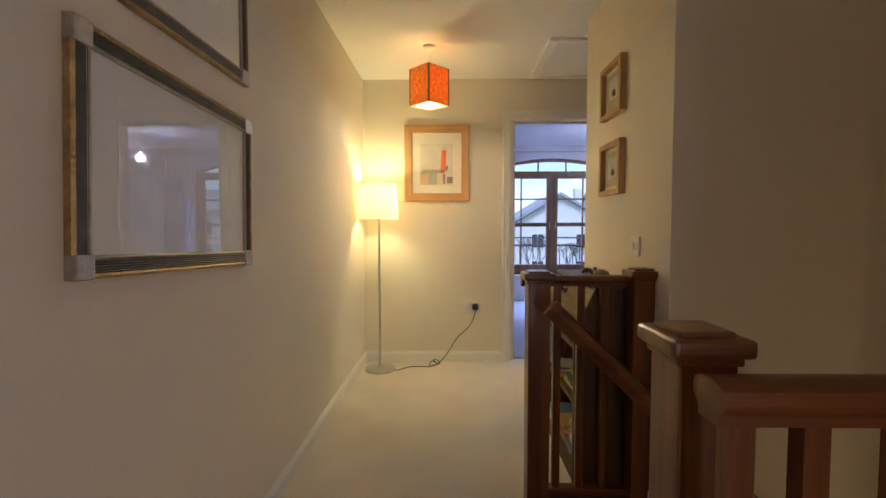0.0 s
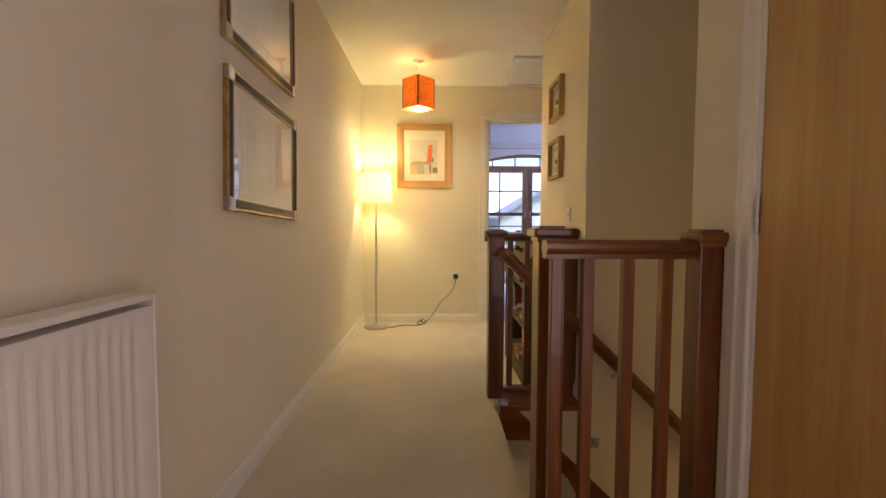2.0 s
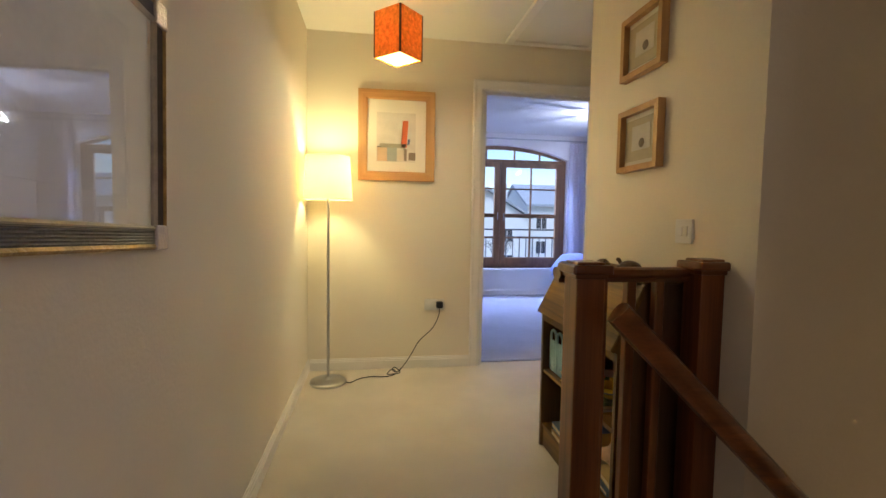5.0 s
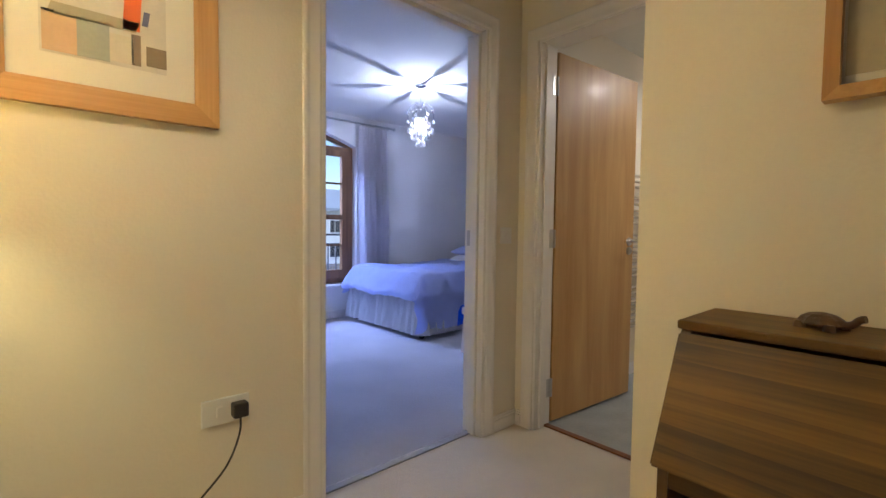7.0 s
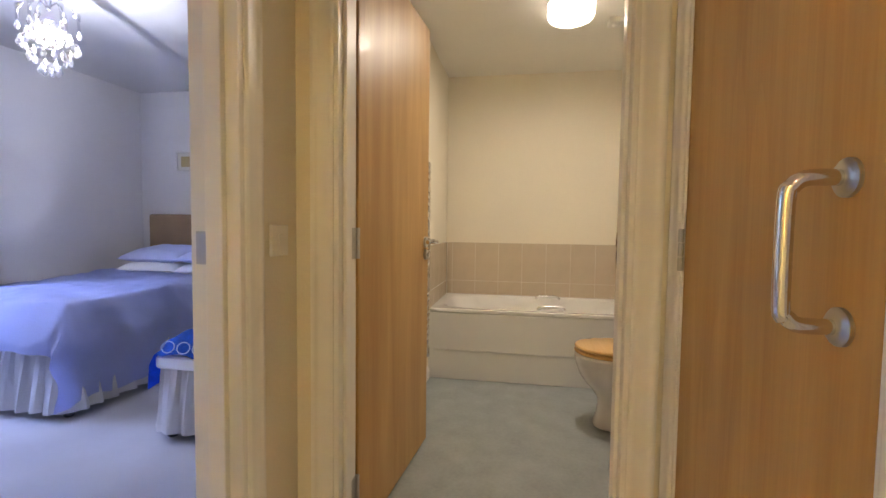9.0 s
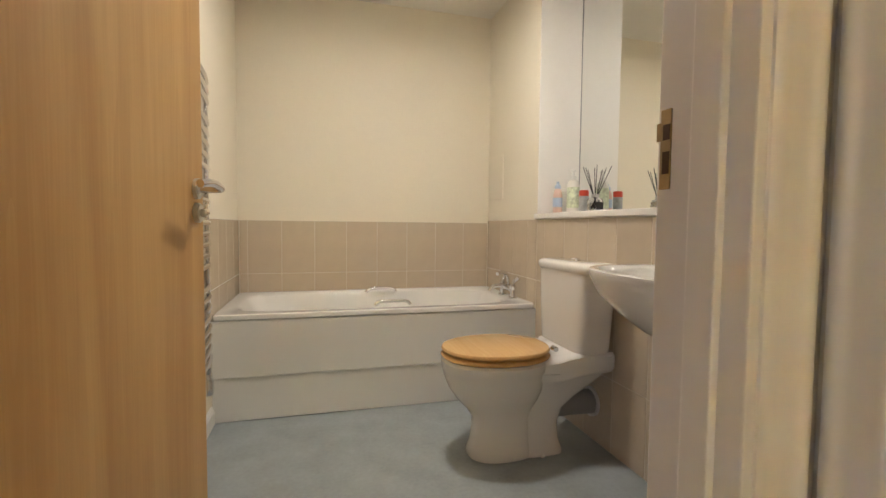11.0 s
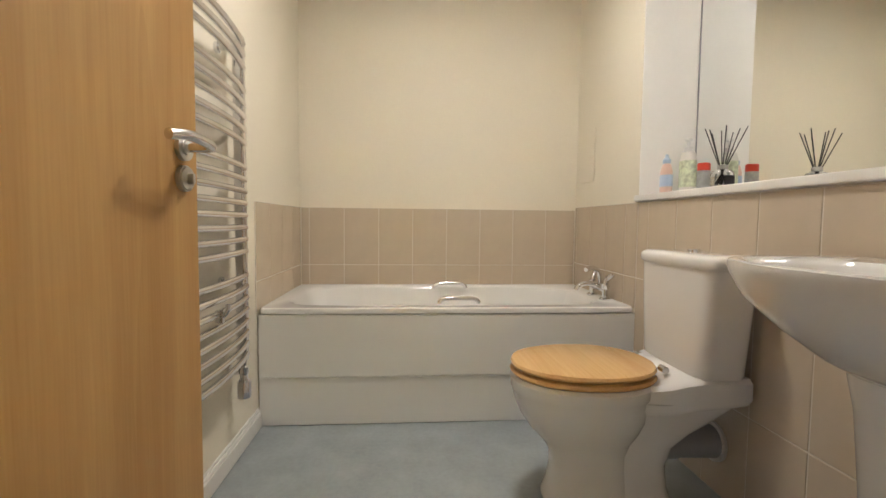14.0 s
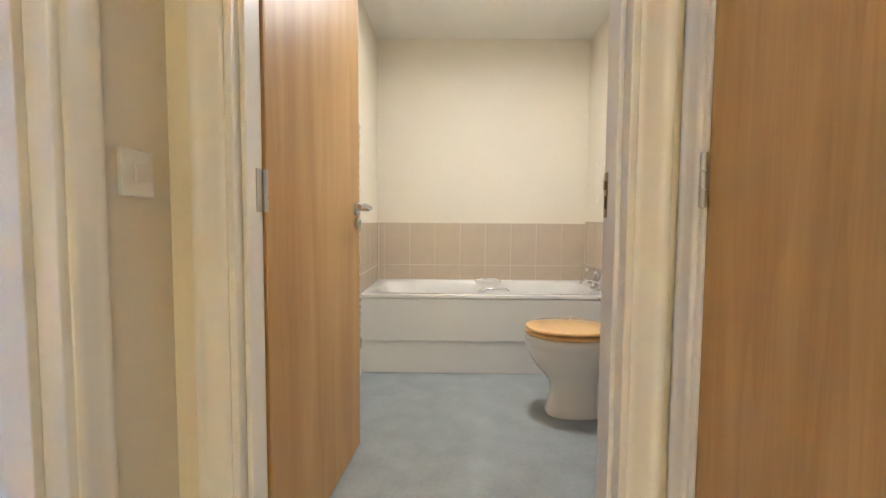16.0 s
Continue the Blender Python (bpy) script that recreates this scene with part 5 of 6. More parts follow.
part("label_print", box(bmesh.new(), 3.847, 3.8485, iy - 0.018, iy + 0.018, 1.004, 1.036), BLACK, DF, "black paper label")
part("collar", lathe(bmesh.new(), [(0.016, 0.066), (0.017, 0.070), (0.017, 0.080), (0.010, 0.082), (0.010, 0.066)], (3.885, iy, 0.994), 20), STEEL, DF, "", True)
for k in range(8):
    a, s = 2 * math.pi * k / 8 + 0.3, 0.045 + 0.012 * (k % 3)
    part("reed", tube(bmesh.new(), [(3.885 - 0.2 * s * math.cos(a), iy - 0.2 * s * math.sin(a), 1.01), (3.885 + s * math.cos(a), iy + s * math.sin(a), 1.19 + 0.012 * (k % 2))], 0.0018, 5), BLACK, DF)
TR = thing("soap_tray", "gilt wire tray under the soap dispensers", "tray", (3.145, iy, 0.994))
part("tray_base", box(bmesh.new(), 3.065, 3.235, iy - 0.045, iy + 0.045, 0.994, 0.999, bevel=0.002), SILVER, TR)
part("tray_rail", tube(bmesh.new(), [(3.065, iy - 0.045, 1.024), (3.235, iy - 0.045, 1.024), (3.235, iy + 0.045, 1.024), (3.065, iy + 0.045, 1.024), (3.065, iy - 0.045, 1.024)], 0.0022, 6), SILVER, TR)
for px in (3.065, 3.235):
    for py in (iy - 0.045, iy + 0.045):
        part("tray_post", tube(bmesh.new(), [(px, py, 0.999), (px, py, 1.024)], 0.002, 6), SILVER, TR)
for k, x in enumerate((3.185, 3.105)):
    ob = thing("soap_dispenser", "clear pump soap dispenser with a pink floral label", "soap dispenser", (x, iy, 0.999), "pair of soap dispensers")
    z0 = 0.005
    part("body", lathe(bmesh.new(), [(0.030, z0), (0.032, z0 + 0.004), (0.032, z0 + 0.12), (0.027, z0 + 0.135), (0.013, z0 + 0.142)], (x, iy, 0.994), 28), MILK, ob, "", True)
    part("label_print", lathe(bmesh.new(), [(0.0322, z0 + 0.025), (0.0328, z0 + 0.028), (0.0328, z0 + 0.105), (0.0322, z0 + 0.108)], (x, iy, 0.994), 28, cap=False), PINKP, ob, "pink floral label", True)
    part("pump", lathe(bmesh.new(), [(0.015, z0 + 0.14), (0.015, z0 + 0.158), (0.006, z0 + 0.162), (0.006, z0 + 0.185), (0.012, z0 + 0.187), (0.012, z0 + 0.196), (0.0, z0 + 0.197)], (x, iy, 0.994), 18), PLASTIC, ob, "", True)
    part("nozzle", tube(bmesh.new(), smooth_path([(x, iy, 0.994 + z0 + 0.192), (x + 0.02, iy + 0.01, 0.994 + z0 + 0.193), (x + 0.042, iy + 0.02, 0.994 + z0 + 0.182)], 4), 0.0055, 10), PLASTIC, ob, "", True)

# ---- towel radiator ----
TW = thing("towel_radiator", "chrome ladder towel radiator on the bathroom wall", "radiator", (3.75, -0.07, 0.38))
for x in (3.44, 3.995):
    part("upright", box(bmesh.new(), x - 0.015, x + 0.015, -0.086, -0.050, 0.372, 1.490, bevel=0.011, seg=3), CHROME, TW, "", True)
    for z in (0.66, 1.425):
        bm = tube(bmesh.new(), [(x - 0.06, -0.095, z), (x - 0.06, LB, z)], 0.009, 12)
        tube(bm, [(x - 0.06, LB - 0.010, z), (x - 0.06, LB, z)], 0.018, 18)
        part("wall_bracket", bm, CHROME, TW, "", True)
zs = [0.400 + 0.0399 * i for i in range(8)] + [0.7625 + 0.0406 * i for i in range(8)] + [1.130 + 0.0436 * i for i in range(5)] + [1.383, 1.422, 1.461]
for z in zs:
    bar = tube(bmesh.new(), smooth_path([(3.44, -0.082, z), (3.55, -0.098, z), (3.7175, -0.106, z), (3.885, -0.098, z), (3.995, -0.082, z)], 3), 0.0105, 10)
    part("rung", bar, CHROME, TW, "", True)
clip = tube(bmesh.new(), smooth_path([(3.70, -0.100, 0.592), (3.70, -0.122, 0.596), (3.70, -0.134, 0.612), (3.70, -0.134, 0.628)], 4), 0.007, 10)
box(clip, 3.692, 3.708, -0.122, -0.100, 0.575, 0.612, bevel=0.003)
part("towel_hook", clip, CHROME, TW, "small chrome hook", True)
VL = part("valve", lathe(bmesh.new(), [(0.014, 0.0), (0.0225, 0.004), (0.0235, 0.058), (0.020, 0.064), (0.0135, 0.072), (0.0135, 0.088), (0.017, 0.092), (0.017, 0.112), (0.011, 0.118), (0.011, 0.135), (0.0, 0.135)], (3.995, -0.070, 0.240), 20), CHROME, TW, "chrome thermostatic valve", True)
bm = tube(bmesh.new(), [(3.995, -0.070, 0.335), (3.995, LB, 0.335)], 0.010, 12)
tube(bm, [(3.995, LB - 0.008, 0.335), (3.995, LB, 0.335)], 0.024, 22)
part("valve_tail", bm, CHROME, TW, "", True)

# ---- bathroom ceiling light, fan, panel ----
BL = thing("bathroom_ceiling_light", "round white glass bathroom ceiling light, lit", "ceiling light", (3.85, -0.91, 2.35))
part("base_plate", lathe(bmesh.new(), [(0.0, 0), (0.135, 0), (0.135, -0.02), (0.0, -0.02)], (3.85, -0.91, 2.35), 40, cap=False), CHROME, BL, "", True)
OPAL = thin_shade("opal_glass", (0.95, 0.94, 0.91), 5, 0.85)
part("shade", lathe(bmesh.new(), [(0.128, -0.019), (0.130, -0.07), (0.122, -0.095), (0.095, -0.108), (0.0, -0.112)], (3.85, -0.91, 2.35), 40, cap=False), OPAL, BL, "opal glass shade, lit", True)
FN = thing("ceiling_pull_switch", "white plastic pull switch on the bathroom ceiling", "switch", (4.12, -1.20, 2.35))
part("housing", box(bmesh.new(), 4.075, 4.165, -1.245, -1.155, 2.318, 2.351, bevel=0.006), PLASTIC, FN)
part("pull_cap", lathe(bmesh.new(), [(0.0, -0.045), (0.014, -0.044), (0.024, -0.03), (0.024, -0.03)], (4.12, -1.20, 2.35), 20, cap=False), PLASTIC, FN, "", True)
AP = thing("blank_cover_plate", "white plastic cover plate on the wall above the bath", "cover plate", (4.89, RB, 1.24))
part("plate", box(bmesh.new(), 4.79, 4.99, RB, RB + 0.006, 1.10, 1.39, bevel=0.002), WALL, AP)


# ---- bedroom window ----
WIN = thing("window_1", "arched brown timber French window with glazing bars", "window", (2.355, NB + 0.12, WZ0), kind="structure")
wy0, wy1, cxw = NB + 0.10, NB + 0.165, (WXA + WXB) / 2


def bar(name, x0, x1, z0, z1, y0=wy0, y1=wy1, bevel=0.005, parent=WIN, material=WIN_WOOD):
    return part(name, box(bmesh.new(), x0, x1, y0, y1, z0, z1, bevel=bevel), material, parent)


bar("window_frame", WXA, WXA + 0.06, WZ0, WZS)
bar("window_frame", WXB - 0.06, WXB, WZ0, WZS)
bar("window_frame", WXA + 0.06, WXB - 0.06, WZ0, WZ0 + 0.06)
bar("transom", WXA + 0.06, WXB - 0.06, WZS - 0.045, WZS)
arch = bmesh.new()
n = 36
rings = []
for i in range(n + 1):
    x = WXA + (WXB - WXA) * i / n
    xi = WXA + 0.05 + (WXB - WXA - 0.10) * i / n
    zo, zi = arch_z(x, WXA, WXB, WZS, WZT), arch_z(xi, WXA + 0.05, WXB - 0.05, WZS, WZT - 0.05)
    rings.append([(x, wy0, zo), (x, wy1, zo), (xi, wy1, zi), (xi, wy0, zi)])
ring_mesh(arch, rings)
part("arch_frame", arch, WIN_WOOD, WIN)
for x in (cxw - 0.62, cxw - 0.22, cxw + 0.22, cxw + 0.62):
    bar("glazing_bar", x - 0.011, x + 0.011, WZS, arch_z(x, WXA + 0.05, WXB - 0.05, WZS, WZT - 0.05) + 0.004, wy0 + 0.015, wy1 - 0.015, 0.002)
fan = bmesh.new()
vs = [fan.verts.new((WXA + 0.055 + (WXB - WXA - 0.11) * i / n, wy0 + 0.03, max(WZS, arch_z(WXA + 0.055 + (WXB - WXA - 0.11) * i / n, WXA + 0.05, WXB - 0.05, WZS, WZT - 0.05)))) for i in range(n + 1)]
fan.faces.new(vs)
g = bmesh.ops.extrude_face_region(fan, geom=list(fan.faces))
bmesh.ops.translate(fan, verts=[v for v in g["geom"] if isinstance(v, bmesh.types.BMVert)], vec=(0, 0.005, 0))
part("fanlight_pane", fan, PANE, WIN).visible_shadow = False
zlo, zhi = WZ0 + 0.06, WZS - 0.045
for x0, x1, hs_ in ((WXA + 0.062, cxw - 0.003, 1), (cxw + 0.003, WXB - 0.062, -1)):
    y0, y1 = wy0 - 0.01, wy1 - 0.015
    sash = part("sash", boxes((x0, x0 + 0.085, y0, y1, zlo, zhi), (x1 - 0.085, x1, y0, y1, zlo, zhi), (x0 + 0.085, x1 - 0.085, y0, y1, zlo, zlo + 0.10), (x0 + 0.085, x1 - 0.085, y0, y1, zhi - 0.07, zhi), (x0 + 0.085, x1 - 0.085, y0, y1, 1.165, 1.225), bevel=0.004), WIN_WOOD, WIN)
    xm = (x0 + x1) / 2
    bar("glazing_bar", xm - 0.011, xm + 0.011, zlo + 0.10, 1.165, y0 + 0.012, y1 - 0.012, 0.002, sash)
    bar("glazing_bar", xm - 0.011, xm + 0.011, 1.225, zhi - 0.07, y0 + 0.012, y1 - 0.012, 0.002, sash)
    for z in (0.86, 1.60):
        bar("glazing_bar", x0 + 0.085, xm - 0.011, z - 0.011, z + 0.011, y0 + 0.012, y1 - 0.012, 0.002, sash)
        bar("glazing_bar", xm + 0.011, x1 - 0.085, z - 0.011, z + 0.011, y0 + 0.012, y1 - 0.012, 0.002, sash)
    for a, b in ((zlo + 0.10, 0.85), (0.87, 1.165), (1.225, 1.59), (1.61, zhi - 0.07)):
        for c, d in ((x0 + 0.085, xm - 0.011), (xm + 0.011, x1 - 0.085)):
            p = part("pane", box(bmesh.new(), c - 0.004, d + 0.004, wy0 + 0.018, wy0 + 0.022, a - 0.004, b + 0.004), PANE, sash)
            p.visible_shadow = False
    hx = cxw - hs_ * 0.045
    lv = tube(bmesh.new(), smooth_path([(hx, y0, 1.13), (hx, y0 - 0.04, 1.13), (hx, y0 - 0.045, 1.16), (hx, y0 - 0.045, 1.24)], 4), 0.008, 10)
    part("window_handle", lv, CHROME, sash, "chrome window handle", True)
part("window_sill", box(bmesh.new(), WXA - 0.04, WXB + 0.04, NB - 0.055, NB + 0.10, WZ0 - 0.03, WZ0, bevel=0.008), TRIM, WIN, "white painted sill")

RAILING = thing("juliet_balcony", "dark metal balcony railing outside the window", "balcony railing", (cxw, NB + 0.38, 0.3))
IRON = mat("dark_painted_iron", (0.05, 0.055, 0.065), 0.5, 0.1, 20, 0.05, 120)
for z in (0.35, 0.86, 0.98):
    part("rail", box(bmesh.new(), WXA - 0.05, WXB + 0.05, NB + 0.37, NB + 0.395, z - 0.012, z + 0.012, bevel=0.003), IRON, RAILING)
k = 0
while WXA + 0.02 + 0.11 * k < WXB:
    x = WXA + 0.02 + 0.11 * k
    part("bar", box(bmesh.new(), x - 0.006, x + 0.006, NB + 0.376, NB + 0.389, 0.35, 0.86), IRON, RAILING)
    k += 1
for x in (WXA - 0.05, WXB + 0.03):
    part("wall_fixing", box(bmesh.new(), x, x + 0.02, NB + 0.278, NB + 0.38, 0.34, 0.99), IRON, RAILING)

# ---- curtain and pole ----
CU = thing("curtain", "grey-lilac curtain drawn back beside the window", "curtain", (3.56, NB - 0.09, 0))
bm = bmesh.new()
cols, rowz = 90, [2.285, 2.26, 2.2, 1.9, 1.5, 1.1, 0.7, 0.35, 0.03]
rings = []
for z in rowz:
    f = (2.285 - z) / 2.25
    row = []
    for i in range(cols + 1):
        u = i / cols
        x = 3.36 + 0.06 * f * (1 - u) + u * (0.42 + 0.02 * math.sin(4 * f)) - 0.02 * f * math.sin(3 * u)
        amp = 0.018 + 0.022 * min(1, f * 4)
        y = NB - 0.095 + amp * math.sin(2 * math.pi * (5.5 * u + 0.22 * math.sin(5 * u + 3 * f))) + 0.008 * math.sin(23 * u + 4 * f)
        row.append((x, y, z))
    rings.append(row)
ring_mesh(bm, rings, cap=False, closed=False)
bmesh.ops.solidify(bm, geom=list(bm.faces), thickness=0.004)
part("cloth", bm, CURTAIN, CU, "", True)
PO = thing("curtain_pole", "slim metal curtain pole above the window", "curtain pole", (2.4, NB - 0.09, 2.32))
part("pole", tube(bmesh.new(), [(1.0, NB - 0.095, 2.315), (3.86, NB - 0.095, 2.315)], 0.011, 14), STEEL, PO, "", True)
for x in (1.05, 2.36, 3.80):
    part("bracket", tube(bmesh.new(), smooth_path([(x, NB, 2.335), (x, NB - 0.06, 2.335), (x, NB - 0.095, 2.318)], 4), 0.007, 10), STEEL, PO, "", True)
part("finial", lathe(bmesh.new(), [(0.001, -0.02), (0.016, -0.012), (0.02, 0), (0.016, 0.012), (0.001, 0.02)], (3.875, NB - 0.095, 2.315), 16), STEEL, PO, "", True)
for i in range(9):
    part("ring", tube(bmesh.new(), [(3.375 + 0.05 * i, NB - 0.095 + 0.017 * math.cos(a), 2.305 + 0.017 * math.sin(a)) for a in [2 * math.pi * q / 12 for q in range(13)]], 0.0022, 6, False), STEEL, PO, "", True)

# ---- bed ----
bx0, bx1, by0, by1 = 3.20, 5.14, 1.76, 3.07
BED = thing("bed", "divan bed with a white pleated valance and brown headboard", "bed", (bx0, (by0 + by1) / 2, 0))
part("divan_base", box(bmesh.new(), bx0 + 0.02, bx1, by0 + 0.02, by1 - 0.02, 0.07, 0.34, bevel=0.02), VALANCE, BED)
part("mattress", box(bmesh.new(), bx0 + 0.01, bx1, by0 + 0.01, by1 - 0.01, 0.34, 0.585, bevel=0.05, seg=4), VALANCE, BED)


def skirt(corners, z0, z1, pleat, flare, n_per_m=60):
    """Pleated cloth round the corners given, hanging from z1 to z0."""
    pts, nrm = [], []
    for (xa, ya), (xb, yb) in zip(corners, corners[1:]):
        L = math.hypot(xb - xa, yb - ya)
        m_ = max(2, int(L * n_per_m))
        for i in range(m_):
            t = i / m_
            pts.append((xa + (xb - xa) * t, ya + (yb - ya) * t))
            nrm.append(((yb - ya) / L, -(xb - xa) / L))
    pts.append(corners[-1])
    nrm.append(nrm[-1])
    rows_ = []
    for k_ in range(7):
        f = k_ / 6
        row = []
        for i, (p, q) in enumerate(zip(pts, nrm)):
            a = i * 2 * math.pi / (n_per_m * 0.105)
            o = flare * f + pleat * (0.25 + 0.75 * f) * math.sin(a + 0.7 * math.sin(a * 0.31)) + 0.004 * math.sin(a * 3.1 + f * 2)
            row.append((p[0] + q[0] * o, p[1] + q[1] * o, z1 + (z0 - z1) * f + 0.004 * math.sin(a)))
        rows_.append(row)
    bm_ = ring_mesh(bmesh.new(), rows_, cap=False, closed=False)
    bmesh.ops.solidify(bm_, geom=list(bm_.faces), thickness=0.003)
    return bm_


part("valance", skirt([(bx1, by1), (bx0, by1), (bx0, by0), (bx1, by0)], 0.045, 0.37, 0.026, 0.045), VALANCE, BED, "white pleated valance", True)
for x in (bx0 + 0.05, bx1 - 0.08):
    for y in (by0 + 0.05, by1 - 0.05):
        part("castor", lathe(bmesh.new(), [(0.02, 0), (0.026, 0.006), (0.026, 0.04), (0.016, 0.05), (0.016, 0.075)], (x, y, 0), 16), BLACK, BED, "black castor", True)
bm = box(bmesh.new(), 5.20, 5.285, by0 - 0.02, by1 + 0.02, 0.30, 1.165, bevel=0.025, seg=4)
part("headboard", bm, HEADBOARD, BED, "brown suede headboard")
part("headboard_piping", box(bmesh.new(), 5.196, 5.204, by0 + 0.0, by1 - 0.0, 1.085, 1.092, bevel=0.003), HEADBOARD, BED)
part("headboard_seam", box(bmesh.new(), 5.196, 5.204, (by0 + by1) / 2 - 0.003, (by0 + by1) / 2 + 0.003, 0.5, 1.085, bevel=0.002), HEADBOARD, BED)

DV = thing("duvet", "rumpled lilac duvet spread over the bed", "duvet", (4.0, 2.36, 0.6))
bm = bmesh.new()
NX, NY = 96, 104
ux0, ux1, uy0, uy1 = bx0 - 0.22, 4.72, by0 - 0.50, by1 + 0.26
rows_ = []
for j in range(NY + 1):
    row = []
    v = uy0 + (uy1 - uy0) * j / NY
    for i in range(NX + 1):
        u = ux0 + (ux1 - ux0) * i / NX
        dx, dyl, dyh = max(0, bx0 + 0.03 - u), max(0, by0 + 0.03 - v), max(0, v - by1 + 0.03)
        e = max(dyl, dyh)
        hang_ = max(dx, e) + 0.25 * min(dx, e)
        x, y = max(u, bx0 + 0.03), min(max(v, by0 + 0.03), by1 - 0.03)
        puff = 0.030 * (1 - math.exp(-hang_ * 14))
        if dx > 0:
            x -= puff * (dx / (dx + e + 1e-6)) + 0.10 * min(1, dx * 5) + 0.022 * min(1, dx * 4) * math.sin(9 * v + 3 * math.sin(4 * v))
        if dyl > 0:
            y -= puff * (dyl / (dx + dyl)) + 0.045 * min(1, dyl * 5) + 0.020 * min(1, dyl * 4) * math.sin(8 * u + 2.5 * math.sin(3 * u))
        if dyh > 0:
            y += puff + 0.04 * min(1, dyh * 5)
        w1 = noise.noise((u * 3.1, v * 3.1, 0.3)) * 0.026 + noise.noise((u * 7.5 + v * 2, v * 6.0, 3.3)) * 0.018 + abs(noise.noise((u * 5 + v * 5, v * 2.2, 7.7))) * 0.014
        z = 0.632 + w1 - hang_ * (1 - 0.15 * math.exp(-hang_ * 20)) + 0.012 * noise.noise((u * 11, v * 11, 5))
        row.append((x + 0.5 * w1 * (dx > 0), y - 0.5 * w1 * (dyl > 0), max(z, 0.075)))
    rows_.append(row)
ring_mesh(bm, rows_, cap=False, closed=False)
bmesh.ops.solidify(bm, geom=list(bm.faces), thickness=0.016)
part("duvet_cover", bm, DUVET, DV, "", True)


def pillow(x, y, z, lx, ly, h, tilt, material, label):
    ob = thing("pillow", label, "pillow", (x, y, z), "pillows on the bed")
    bm_ = bmesh.new()
    N = 26
    top = [[None] * (N + 1) for _ in range(N + 1)]
    low = [[None] * (N + 1) for _ in range(N + 1)]
    for j in range(N + 1):
        for i in range(N + 1):
            a, b = 2 * i / N - 1, 2 * j / N - 1
            k_ = max(0.0, (1 - abs(a) ** 3.2) * (1 - abs(b) ** 3.2)) ** 0.55
            pin = 1 - 0.06 * (1 - abs(a * b))
            px, py = a * lx / 2 * pin, b * ly / 2 * pin
            wr = 0.008 * noise.noise((px * 9 + x, py * 9 + y, z))
            top[j][i] = bm_.verts.new((px, py, h / 2 * k_ + wr * k_))
            low[j][i] = top[j][i] if (i in (0, N) or j in (0, N)) else bm_.verts.new((px, py, -h / 2 * k_ * 0.8))
    for j in range(N):
        for i in range(N):
            bm_.faces.new((top[j][i], top[j][i + 1], top[j + 1][i + 1], top[j + 1][i]))
            q = (low[j][i], low[j + 1][i], low[j + 1][i + 1], low[j][i + 1])
            bm_.faces.new(q)
    part("pillowcase", turned(bm_, Matrix.Translation((x, y, z)) @ Matrix.Rotation(radians(tilt), 4, "Y")), material, ob, "", True)


for y in (2.06, 2.66):
    pillow(4.90, y, 0.675, 0.46, 0.62, 0.15, -6, VALANCE, "white pillow under a lilac one")
    pillow(4.93, y, 0.785, 0.46, 0.64, 0.15, -9, DUVET, "lilac pillow on top of a white one")

# ---- skirted bench with a towel ----
kx0, kx1, ky0, ky1 = 3.13, 3.62, 0.36, 1.11
BN = thing("bedroom_bench", "small upholstered bench with a white skirt", "bench", (3.37, 0.75, 0))
part("seat_pad", box(bmesh.new(), kx0 - 0.02, kx1 + 0.02, ky0 - 0.02, ky1 + 0.02, 0.355, 0.425, bevel=0.025, seg=3), VALANCE, BN)
part("frame", box(bmesh.new(), kx0 + 0.04, kx1 - 0.04, ky0 + 0.04, ky1 - 0.04, 0.06, 0.36, bevel=0.01), VALANCE, BN)
part("skirt", skirt([(kx1, ky1), (kx0, ky1), (kx0, ky0), (kx1, ky0), (kx1, ky1)], 0.05, 0.36, 0.018, 0.05), VALANCE, BN, "white gathered skirt", True)
for x in (kx0 + 0.03, kx1 - 0.05):
    for y in (ky0 + 0.05, ky1 - 0.04):
        part("castor", lathe(bmesh.new(), [(0.022, 0), (0.026, 0.006), (0.026, 0.04), (0.016, 0.062)], (x, y, 0), 16), BLACK, BN, "black castor", True)
BLUE = mat("bright_blue_towelling", (0.015, 0.12, 0.55), 0.9, 0.55, 9, 0.5, 160)
TWL = thing("beach_towel", "bright blue patterned towel bundled on the bench", "towel", (3.3, 0.85, 0.43))
bm = bmesh.new()
rows_ = []
for j in range(49):
    row = []
    for i in range(49):
        a, b = i / 48, j / 48
        x, y = kx0 - 0.03 + a * 0.42, 0.42 + b * 0.78
        edge = min(1, 5 * min(a, 1 - a)) * min(1, 4 * min(b, 1 - b))
        z = 0.432 + 0.16 * edge * (0.55 + 0.45 * noise.noise((x * 6, y * 5, 1.0))) + 0.02 * noise.noise((x * 17, y * 17, 2))
        if y > ky1 + 0.01:
            z -= (y - ky1) * 2.0
            y = ky1 + 0.035 + 0.15 * (y - ky1)
        row.append((x, y, z))
    rows_.append(row)
ring_mesh(bm, rows_, cap=False, closed=False)
bmesh.ops.solidify(bm, geom=list(bm.faces), thickness=0.012)
part("towelling", bm, BLUE, TWL, "", True)
LACE = mat("pale_blue_stitching", (0.55, 0.66, 0.82), 0.8, 0.1, 20, 0.1, 100)
